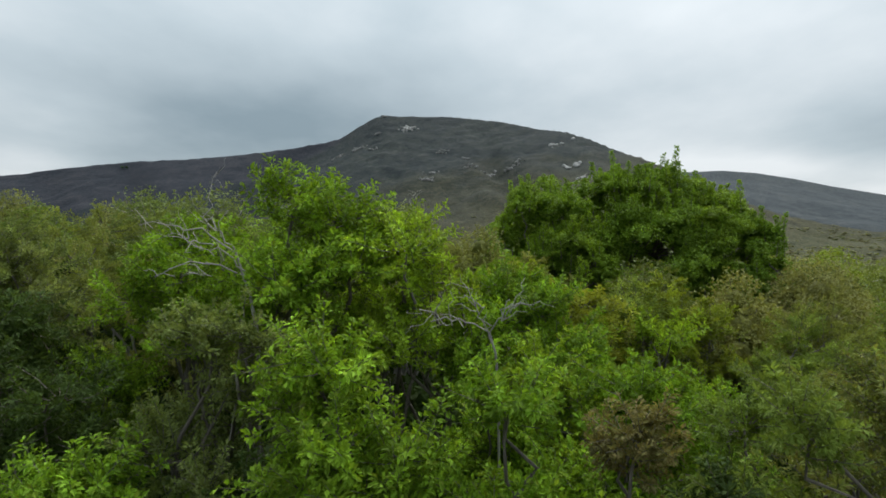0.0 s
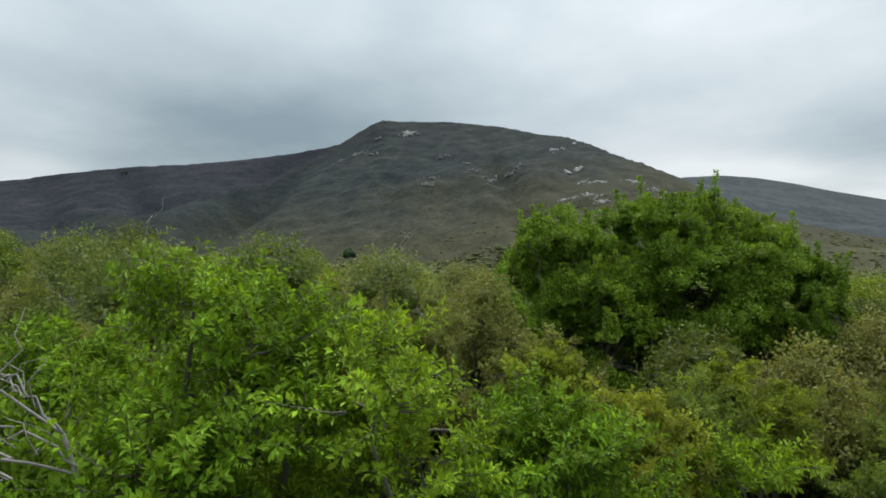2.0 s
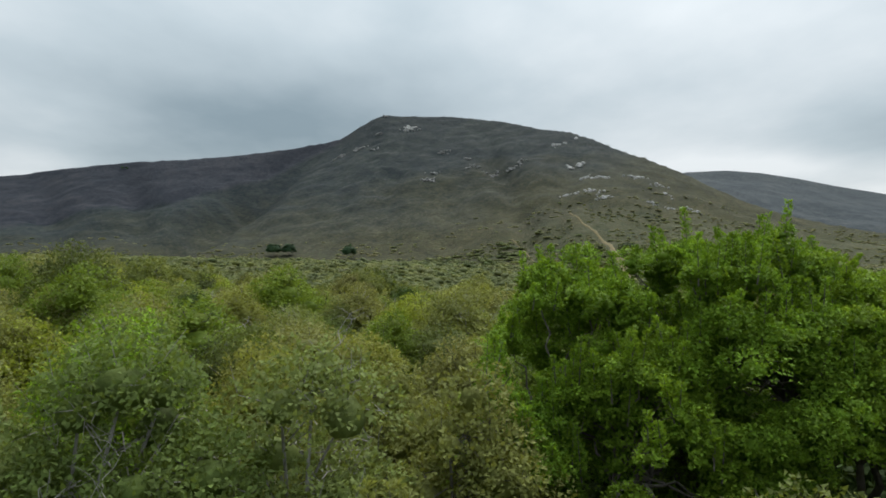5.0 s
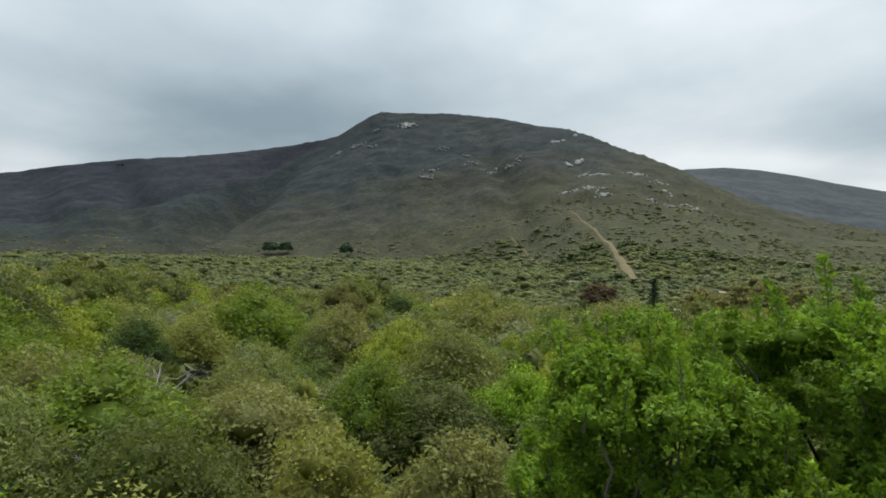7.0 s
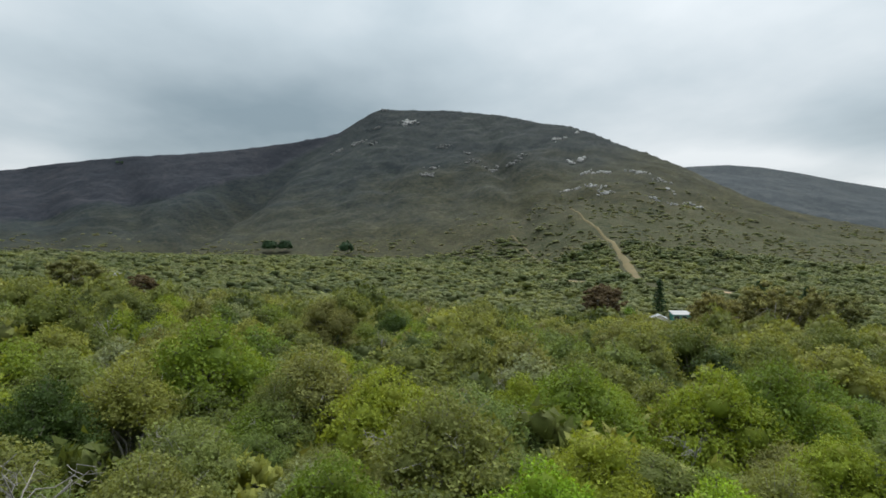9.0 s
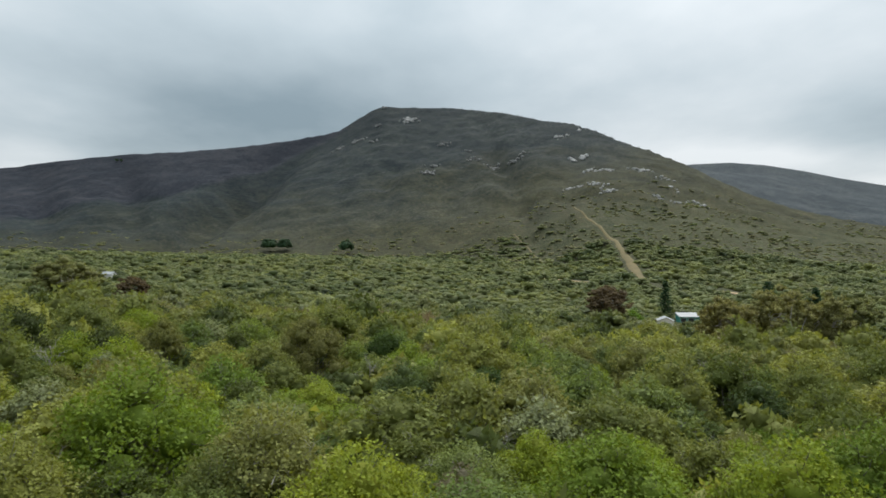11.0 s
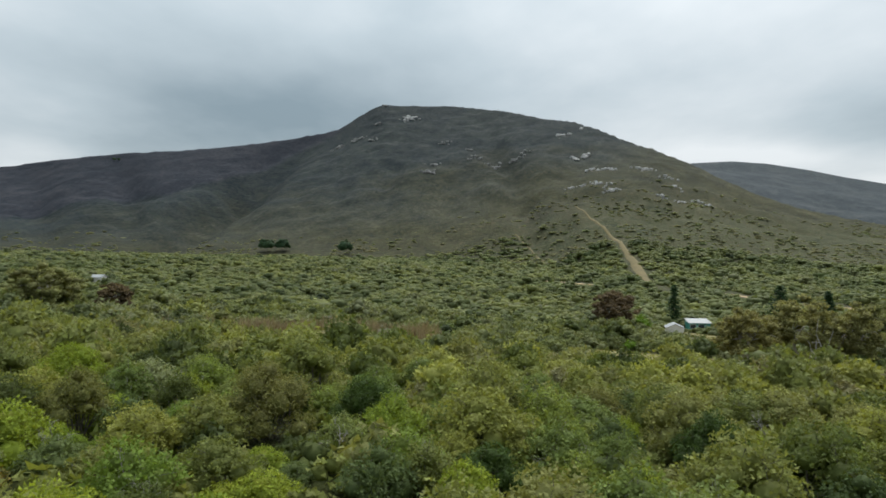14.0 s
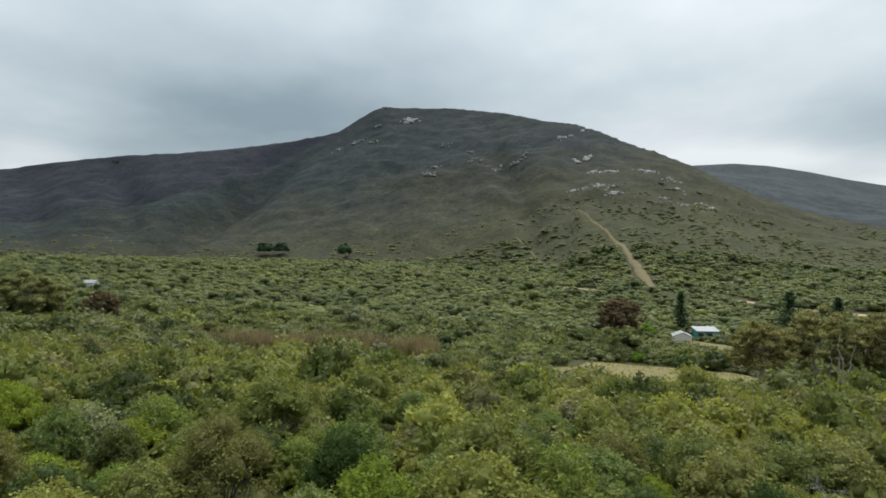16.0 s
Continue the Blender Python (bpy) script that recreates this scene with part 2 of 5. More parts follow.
M_TRACK = plain_material("mown_firebreak", (0.065, 0.058, 0.02), (0.155, 0.113, 0.043), 0.2, 0.95, detail=8)
M_FIELD = plain_material("dry_meadow", (0.085, 0.086, 0.022), (0.190, 0.150, 0.050), 0.15, 0.95, detail=8)
M_WHITEWALL = plain_material("white_plaster", (0.48, 0.46, 0.42), (0.62, 0.60, 0.56), 1.2, 0.85)
M_ROOF = plain_material("weathered_roof_sheet", (0.20, 0.21, 0.21), (0.30, 0.31, 0.31), 0.8, 0.6)
M_TEAL = plain_material("teal_paint", (0.05, 0.24, 0.20), (0.08, 0.32, 0.27), 1.0, 0.6)
M_GLASS = plain_material("dark_pane", (0.03, 0.035, 0.04), (0.05, 0.055, 0.06), 2.0, 0.15, bump=0.0)
M_POLE = plain_material("weathered_pole_timber", (0.16, 0.14, 0.12), (0.28, 0.26, 0.23), 2.0, 0.9, stretch=(3, 3, 0.3))


def land_material():
    """Litter and low plants in the valley, heath on the slopes, drawn by place and height, with haze and ridge shade
    painted in.
    """
    mat, nt, bsdf = material("heath_ground")
    geo = nt.nodes.new("ShaderNodeNewGeometry")
    pos = geo.outputs["Position"]
    sep = nt.nodes.new("ShaderNodeSeparateXYZ")
    link(nt, pos, sep.inputs[0])
    mp = nt.nodes.new("ShaderNodeMapping")
    mp.inputs["Scale"].default_value = (0.8, 0.4, 1.6)
    link(nt, pos, mp.inputs[0])
    big, mid, fine = noise_node(nt, 0.009, 4, 0.6, pos), noise_node(nt, 0.05, 6, 0.65, mp.outputs[0]), noise_node(nt, 0.6, 6, 0.75, mp.outputs[0])
    tiny = noise_node(nt, 1.3, 4, 0.7, pos)
    ramp = nt.nodes.new("ShaderNodeValToRGB")
    set_ramp(ramp, [(0.30, (0.014, 0.019, 0.011)), (0.40, (0.034, 0.032, 0.016)), (0.46, (0.029, 0.034, 0.015)), (0.52, (0.048, 0.041, 0.022)), (0.58, (0.041, 0.047, 0.019)), (0.64, (0.061, 0.051, 0.029)), (0.74, (0.082, 0.078, 0.037))])
    f = math_node(nt, "ADD", math_node(nt, "MULTIPLY", mid.outputs[0], 0.45), math_node(nt, "MULTIPLY", fine.outputs[0], 0.28))
    f = math_node(nt, "ADD", f, math_node(nt, "MULTIPLY", big.outputs[0], 0.27))
    vor = add_node(nt, "ShaderNodeTexVoronoi", Scale=0.45)
    link(nt, mp.outputs[0], vor.inputs["Vector"])
    vsep = nt.nodes.new("ShaderNodeSeparateColor")
    link(nt, vor.outputs["Color"], vsep.inputs[0])
    f = math_node(nt, "ADD", f, math_node(nt, "MULTIPLY", math_node(nt, "SUBTRACT", vsep.outputs[0], 0.5), 0.15))
    f = math_node(nt, "SUBTRACT", f, math_node(nt, "MULTIPLY", vor.outputs["Distance"], 0.05))
    f = math_node(nt, "ADD", math_node(nt, "MULTIPLY", math_node(nt, "SUBTRACT", f, 0.46), 1.45), 0.47)
    link(nt, f, ramp.inputs[0])
    # upper slopes carry darker heath and bare grey stone, with blue distance haze painted in
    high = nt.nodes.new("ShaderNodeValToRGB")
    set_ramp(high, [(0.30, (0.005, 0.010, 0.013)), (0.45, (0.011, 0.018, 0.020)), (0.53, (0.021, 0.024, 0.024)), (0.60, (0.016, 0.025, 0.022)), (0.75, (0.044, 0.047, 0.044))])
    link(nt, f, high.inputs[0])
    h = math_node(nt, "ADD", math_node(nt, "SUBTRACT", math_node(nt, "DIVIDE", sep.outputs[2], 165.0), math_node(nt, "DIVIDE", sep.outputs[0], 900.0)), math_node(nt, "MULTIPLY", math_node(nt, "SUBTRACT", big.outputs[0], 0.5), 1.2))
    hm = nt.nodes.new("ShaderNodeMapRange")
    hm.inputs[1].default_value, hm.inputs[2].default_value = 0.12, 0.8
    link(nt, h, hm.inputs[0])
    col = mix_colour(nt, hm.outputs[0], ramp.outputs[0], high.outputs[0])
    # shade on the ridge behind the long spur, painted as a darker purple heath tone
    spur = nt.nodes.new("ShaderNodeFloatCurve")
    ridge_shade = nt.nodes.new("ShaderNodeValToRGB")
    set_ramp(ridge_shade, [(0.3, (0.008, 0.012, 0.018)), (0.5, (0.016, 0.019, 0.026)), (0.7, (0.029, 0.030, 0.035))])
    link(nt, f, ridge_shade.inputs[0])
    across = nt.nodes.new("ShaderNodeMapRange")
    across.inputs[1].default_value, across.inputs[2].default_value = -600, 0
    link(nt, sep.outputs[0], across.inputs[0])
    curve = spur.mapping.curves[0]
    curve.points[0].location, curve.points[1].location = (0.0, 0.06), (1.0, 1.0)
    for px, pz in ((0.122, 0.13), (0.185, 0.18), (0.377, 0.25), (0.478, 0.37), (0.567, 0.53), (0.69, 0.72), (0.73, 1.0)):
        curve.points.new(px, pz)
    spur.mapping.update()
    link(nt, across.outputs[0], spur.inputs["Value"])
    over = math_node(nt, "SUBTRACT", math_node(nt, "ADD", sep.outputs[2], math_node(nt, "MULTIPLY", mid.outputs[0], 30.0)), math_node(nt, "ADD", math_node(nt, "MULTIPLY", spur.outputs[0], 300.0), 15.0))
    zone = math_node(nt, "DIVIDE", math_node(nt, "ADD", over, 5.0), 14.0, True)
    col = mix_colour(nt, zone, col, ridge_shade.outputs[0])
    # far hill to the east: blue-grey haze of distance put into its colour
    blue = nt.nodes.new("ShaderNodeValToRGB")
    set_ramp(blue, [(0.3, (0.026, 0.034, 0.040)), (0.5, (0.038, 0.047, 0.052)), (0.7, (0.060, 0.066, 0.066))])
    link(nt, f, blue.inputs[0])
    ey, ex = nt.nodes.new("ShaderNodeMapRange"), nt.nodes.new("ShaderNodeMapRange")
    ey.inputs[1].default_value, ey.inputs[2].default_value = 830, 960
    ex.inputs[1].default_value, ex.inputs[2].default_value = 230, 330
    link(nt, sep.outputs[1], ey.inputs[0])
    link(nt, sep.outputs[0], ex.inputs[0])
    col = mix_colour(nt, math_node(nt, "MULTIPLY", ey.outputs[0], ex.outputs[0]), col, blue.outputs[0])
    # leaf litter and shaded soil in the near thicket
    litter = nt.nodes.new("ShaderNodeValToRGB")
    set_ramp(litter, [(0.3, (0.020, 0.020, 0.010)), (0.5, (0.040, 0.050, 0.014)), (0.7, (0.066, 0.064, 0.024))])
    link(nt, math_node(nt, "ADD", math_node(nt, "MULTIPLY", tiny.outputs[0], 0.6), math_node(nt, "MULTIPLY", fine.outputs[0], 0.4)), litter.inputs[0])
    # grass and low scrub between the far bushes, reaching higher up the eastern foot
    scrub = nt.nodes.new("ShaderNodeValToRGB")
    set_ramp(scrub, [(0.3, (0.024, 0.030, 0.014)), (0.44, (0.046, 0.050, 0.022)), (0.52, (0.060, 0.055, 0.030)), (0.6, (0.048, 0.056, 0.024)), (0.72, (0.085, 0.080, 0.042))])
    link(nt, f, scrub.inputs[0])
    sr = nt.nodes.new("ShaderNodeMapRange")
    sr.inputs[1].default_value, sr.inputs[2].default_value = 110, 230
    link(nt, sep.outputs[1], sr.inputs[0])
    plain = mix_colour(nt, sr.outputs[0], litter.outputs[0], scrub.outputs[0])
    nr = nt.nodes.new("ShaderNodeMapRange")
    nr.inputs[1].default_value, nr.inputs[2].default_value = 500, 590
    east = math_node(nt, "MULTIPLY", math_node(nt, "MAXIMUM", sep.outputs[0], 0.0), 0.3)
    ragged = math_node(nt, "MULTIPLY", math_node(nt, "SUBTRACT", mid.outputs[0], 0.5), 160.0)
    link(nt, math_node(nt, "ADD", math_node(nt, "SUBTRACT", sep.outputs[1], east), ragged), nr.inputs[0])
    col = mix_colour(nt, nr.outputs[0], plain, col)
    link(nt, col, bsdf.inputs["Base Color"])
    bsdf.inputs["Roughness"].default_value = 0.95
    bsdf.inputs["Specular IOR Level"].default_value = 0.15
    bp = add_node(nt, "ShaderNodeBump", Strength=0.6, Distance=1.5)
    link(nt, math_node(nt, "SUBTRACT", math_node(nt, "ADD", fine.outputs[0], math_node(nt, "MULTIPLY", mid.outputs[0], 1.5)), math_node(nt, "MULTIPLY", vor.outputs["Distance"], 0.5)), bp.inputs["Height"])
    link(nt, bp.outputs[0], bsdf.inputs["Normal"])
    return mat


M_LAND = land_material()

# ---- land: height of the ground ----
def vnoise(x, y, seed=0):
    """Smooth value noise of about 0..1 with cells one unit wide."""
    xi, yi = np.floor(x), np.floor(y)
    fx, fy = x - xi, y - yi
    fx, fy = fx * fx * (3 - 2 * fx), fy * fy * (3 - 2 * fy)

    def h(a, b):
        v = np.sin(a * 127.1 + b * 311.7 + seed * 74.7) * 43758.5453
        return v - np.floor(v)
    return (h(xi, yi) * (1 - fx) + h(xi + 1, yi) * fx) * (1 - fy) + (h(xi, yi + 1) * (1 - fx) + h(xi + 1, yi + 1) * fx) * fy


def fbm(x, y, octaves=4, seed=0):
    out, amp, total = 0.0, 1.0, 0.0
    for k in range(octaves):
        out = out + amp * vnoise(x * 2 ** k, y * 2 ** k, seed + k)
        total, amp = total + amp, amp * 0.5
    return out / total


# valley floor along the flight line, and how it falls away to the right
FLOOR_Y = [-400, -40, 0, 10, 30, 50, 70, 90, 112, 150, 200, 250]
FLOOR_Z = [0.0, 0.8, 1.4, 1.8, 2.6, 1.4, 0.5, -0.9, -3.6, -9.4, -13.0, -15.7]
# mountain crest: bearing (x over depth), rise (height over depth), depth
CREST_U = [-1.3, -0.743, -0.651, -0.539, -0.465, -0.345, -0.261, -0.187, -0.15, -0.124, -0.108, -0.085, 0.0, 0.045, 0.091,
           0.146, 0.193, 0.239, 0.276, 0.323, 0.369, 0.424, 0.489, 0.554, 0.628, 0.71, 1.3]
CREST_E = [0.095, 0.121, 0.1325, 0.143, 0.1455, 0.155, 0.166, 0.18, 0.204, 0.218, 0.2215, 0.219, 0.2185, 0.214, 0.2085,
           0.198, 0.194, 0.179, 0.163, 0.148, 0.131, 0.105, 0.074, 0.053, 0.037, 0.023, 0.0]
DEPTH_U = [-1.3, -0.5, -0.25, -0.1, 0.0, 0.24, 0.37, 0.7, 1.3]
DEPTH_C = [1000, 1000, 1080, 1120, 1120, 900, 780, 700, 700]
FOOT_U = [-1.3, -0.7, -0.2, 0.0, 0.2, 0.3, 0.5, 0.7, 1.3]
FOOT_D = [540, 560, 560, 520, 400, 345, 380, 420, 420]
FOOT_Z = [3, 2, -3, -5, -9, -10.5, -11, -11, -11]
HILL_U = [0.2, 0.34, 0.387, 0.452, 0.508, 0.573, 0.647, 0.71, 0.9, 1.3]
HILL_E = [0.08, 0.116, 0.125, 0.128, 0.124, 0.114, 0.099, 0.089, 0.06, 0.05]
# gullies and spurs of the slope: bearing at the crest and at the foot, depth, width
GULLIES = [(-0.225, -0.50, 42, 0.045), (0.03, 0.15, 12, 0.024), (-0.13, -0.10, 8, 0.03), (-0.03, -0.16, 6, 0.02), (-0.55, -0.52, 14, 0.03), (-0.7, -0.66, 12, 0.035),
           (0.22, 0.17, 7, 0.02), (0.38, 0.35, 6, 0.02), (-0.3, -0.36, 9, 0.025)]

# the long spur: bearing, and how far up the slope its crest runs
SPUR_U = [-0.712, -0.638, -0.47, -0.333, -0.25, -0.17]
SPUR_T = [0.414, 0.474, 0.531, 0.779, 0.93, 0.995]


def height(x, y):
    x, y = np.asarray(x, float), np.asarray(y, float)
    d = np.maximum(y - 28.0, 5.0)
    u = np.clip((x - 1.0) / d, -1.3, 1.3)
    xs = 170 * np.tanh(x / 170)
    near = np.interp(y, FLOOR_Y, FLOOR_Z) - np.interp(y, [0, 30, 60, 250], [0.03, 0.06, 0.06, 0.055]) * xs
    near = near + 0.5 * (fbm(x / 9, y / 9, 2, 3) - 0.5)
    zf, df = np.interp(u, FOOT_U, FOOT_Z), np.interp(u, FOOT_U, FOOT_D)
    w = np.clip((d - 222) / (df - 222), 0, 1)
    w = w * w * (3 - 2 * w)
    plain = near * (1 - w) + zf * w
    dc = np.interp(u, DEPTH_U, DEPTH_C)
    zc = 12.2 + np.interp(u, CREST_U, CREST_E) * dc
    t = np.clip((d - df) / (dc - df), 0, 1)
    mount = zf + (zc - zf) * t ** 1.22
    for top, foot, deep, wide in GULLIES:
        mid = foot + (top - foot) * t + 0.02 * (fbm(t * 5, t * 0 + top * 50, 2, 9) - 0.5)
        mount = mount - deep * np.exp(-((u - mid) / wide) ** 2) * np.sin(np.pi * t) ** 0.8
    # the long spur: a crest that runs down to the left, with a hollow behind it
    lip = np.interp(u, SPUR_U, SPUR_T)
    back = np.clip((t - lip) / 0.05, 0, 1) * np.exp(-np.maximum(t - lip, 0) / 0.2) * np.clip((1 - t) / 0.15, 0, 1)
    mount = mount - 20 * back * np.clip((-0.17 - u) / 0.05, 0, 1)
    mount = mount + (fbm(x / 55, y / 55, 5, 5) - 0.5) * 19 * np.sin(np.pi * np.clip(t, 0, 1)) + (fbm(x / 14, y / 14, 3, 6) - 0.5) * 4.5 * np.minimum(t * 3, 1)
    mount = np.where(d > dc, zc - 0.3 * (d - dc), mount)
    dh = 1500.0
    zh = 12.2 + np.interp(u, HILL_U, HILL_E) * dh
    th = np.clip((d - 700) / (dh - 700), 0, 1)
    hill = np.where(u > 0.15, -11 + (zh + 11) * th ** 1.3 + (fbm(x / 90, y / 90, 4, 8) - 0.5) * 30 * np.sin(np.pi * th), -60)
    hill = np.where(d > dh, zh - 0.25 * (d - dh), hill)
    far = np.where(d > df, np.maximum(mount, hill), plain)
    return np.maximum(far, -25.0)
# ---- end of land ----

# ---- mesh building ----
class Sheet:
    """Gathers points and faces of three or four corners, each with a material slot, and turns them into one mesh."""

    def __init__(self):
        self.co, self.faces, self.tints, self.tones, self.count = [], [], [], [], 0

    def add(self, co, faces, slot=0, tint=None, smooth=False, tone=None):
        faces = np.asarray(faces, np.int64)
        self.co.append(np.asarray(co, float))
        self.faces.append((faces + self.count, slot, smooth))
        self.tints.append(np.zeros(len(co)) if tint is None else np.broadcast_to(tint, (len(co),)))
        self.tones.append(np.zeros(len(co)) if tone is None else np.broadcast_to(tone, (len(co),)))
        self.count += len(co)
        return self

    def mesh(self, name, mats):
        me = bpy.data.meshes.new(name)
        co = np.concatenate(self.co)
        me.vertices.add(len(co))
        me.vertices.foreach_set("co", co.ravel())
        loops = np.concatenate([f.ravel() for f, _, _ in self.faces])
        sizes = np.concatenate([np.full(len(f), f.shape[1]) for f, _, _ in self.faces])
        me.loops.add(len(loops))
        me.loops.foreach_set("vertex_index", loops)
        me.polygons.add(len(sizes))
        me.polygons.foreach_set("loop_start", np.concatenate([[0], np.cumsum(sizes)[:-1]]))
        me.polygons.foreach_set("material_index", np.concatenate([np.full(len(f), s) for f, s, _ in self.faces]))
        me.polygons.foreach_set("use_smooth", np.concatenate([np.full(len(f), k) for f, _, k in self.faces]))
        tint = np.concatenate(self.tints)
        if tint.any():
            me.attributes.new("tint", "FLOAT", "POINT").data.foreach_set("value", tint)
        tone = np.concatenate(self.tones)
        if tone.any():
            me.attributes.new("tone", "FLOAT", "POINT").data.foreach_set("value", tone)
        for mat in mats:
            me.materials.append(mat)
        me.update(calc_edges=True)
        return me


def part(name, me, parent, label=""):
    ob = new(name, me)
    ob.parent = parent
    return tagged(ob, label)


def unit(v):
    return v / np.maximum(np.linalg.norm(v, axis=-1, keepdims=True), 1e-9)


def leaves(rng, P, N, size, tri=False, narrow=0.5, axis=None):
    """Leaves at the points P facing N: folded blades of four corners, or plain three-cornered ones for plants far off."""
    n = len(P)
    a = unit(np.cross(N, rng.normal(size=(n, 3))))
    if axis is not None:
        a, N = axis, unit(N - axis * np.sum(N * axis, 1, keepdims=True))
    b = np.cross(N, a)
    L = (np.broadcast_to(size, (n,)) * rng.uniform(0.65, 1.35, n))[:, None]
    W = L * narrow
    if tri:
        co = np.stack([P - a * L * 0.5 - b * W * 0.6, P - a * L * 0.45 + b * W * 0.7, P + a * L * 0.6 - N * L * 0.15], 1)
        return co.reshape(-1, 3), np.arange(3 * n).reshape(-1, 3)
    co = np.stack([P - a * L * 0.5, P + b * W * 0.5 + N * W * 0.2, P + a * L * 0.5 - N * L * 0.12, P - b * W * 0.5 + N * W * 0.2], 1)
    return co.reshape(-1, 3), np.arange(4 * n).reshape(-1, 4)


def tube(points, radii, sides=5):
    """A tapered branch along points."""
    pts, radii = np.asarray(points, float), np.asarray(radii, float)
    way = unit(np.gradient(pts, axis=0))
    side = unit(np.cross(way, np.array([0.31, 0.87, 0.38])))
    other = np.cross(way, side)
    ang = np.arange(sides) * 2 * math.pi / sides
    ring = pts[:, None] + radii[:, None, None] * (side[:, None] * np.cos(ang)[None, :, None] + other[:, None] * np.sin(ang)[None, :, None])
    k = np.arange(sides)
    rows = [np.stack([i * sides + k, i * sides + (k + 1) % sides, (i + 1) * sides + (k + 1) % sides, (i + 1) * sides + k], 1) for i in range(len(pts) - 1)]
    return ring.reshape(-1, 3), np.concatenate(rows)


def branch(rng, a, b, r0, r1, bend=0.12, steps=5, sides=5):
    """A crooked branch from a to b."""
    a, b = np.asarray(a, float), np.asarray(b, float)
    t = np.linspace(0, 1, steps)[:, None]
    far = np.linalg.norm(b - a)
    wob = rng.normal(size=(steps, 3)) * far * bend * np.sin(np.pi * t) * 0.6
    sag = np.array([0, 0, 1.0]) * far * bend * np.sin(np.pi * t)
    return tube(a + (b - a) * t + wob + sag, np.linspace(r0, r1, steps), sides)


def blob(rng, centre, radii, across=10, down=6, rough=0.18, flat=0.0):
    """An uneven closed lump."""
    th = np.linspace(0, math.pi, down + 1)[1:-1]
    ph = np.arange(across) * 2 * math.pi / across
    d = np.stack([np.outer(np.sin(th), np.cos(ph)), np.outer(np.sin(th), np.sin(ph)), np.outer(np.cos(th), np.ones(across))], -1).reshape(-1, 3)
    d = np.concatenate([d, [[0, 0, 1.0], [0, 0, -1.0]]])
    co = np.asarray(centre) + d * np.asarray(radii) * (1 + rough * rng.normal(size=(len(d), 1)))
    if flat:
        co[:, 2] = np.maximum(co[:, 2], flat)
    f, k = [], np.arange(across)
    for i in range(down - 2):
        f.append(np.stack([i * across + k, (i + 1) * across + k, (i + 1) * across + (k + 1) % across, i * across + (k + 1) % across], 1))
    tops = np.stack([np.full(across, len(d) - 2), k, (k + 1) % across], 1)
    last = (down - 2) * across
    ends = np.stack([np.full(across, len(d) - 1), last + (k + 1) % across, last + k], 1)
    return co, np.concatenate(f), np.concatenate([tops, ends])


def clump_centres(rng, n, centre, radii, low=-0.35, inner=0.72):
    """Where tufts of leaves sit on and in an uneven crown."""
    d = unit(rng.normal(size=(n * 3, 3)))
    d = d[d[:, 2] > low][:n]
    lump = 0.82 + 0.36 * vnoise(d[:, 0] * 2.3 + 9, d[:, 1] * 2.3 + d[:, 2] * 2.1 + 5, int(rng.integers(99)))
    return np.asarray(centre) + d * np.asarray(radii) * (rng.uniform(inner, 1.0, len(d)) * lump)[:, None], d


def bare_twigs(wood, rng, at, reach, n):
    for k in range(n):
        a = at[rng.integers(len(at))]
        tip = a + unit(rng.normal(size=3) * [0.7, 0.7, 0.2] + [0, 0, 1.2]) * reach * rng.uniform(0.5, 0.72)
        wood.add(*branch(rng, a, tip, 0.010, 0.003, 0.12, 6, 3))
        for q in range(5):
            p = a + (tip - a) * rng.uniform(0.5, 0.95)
            wood.add(*branch(rng, p, p + unit(rng.normal(size=3) + [0, 0, 0.5]) * reach * 0.22, 0.005, 0.002, 0.2, 4, 3))


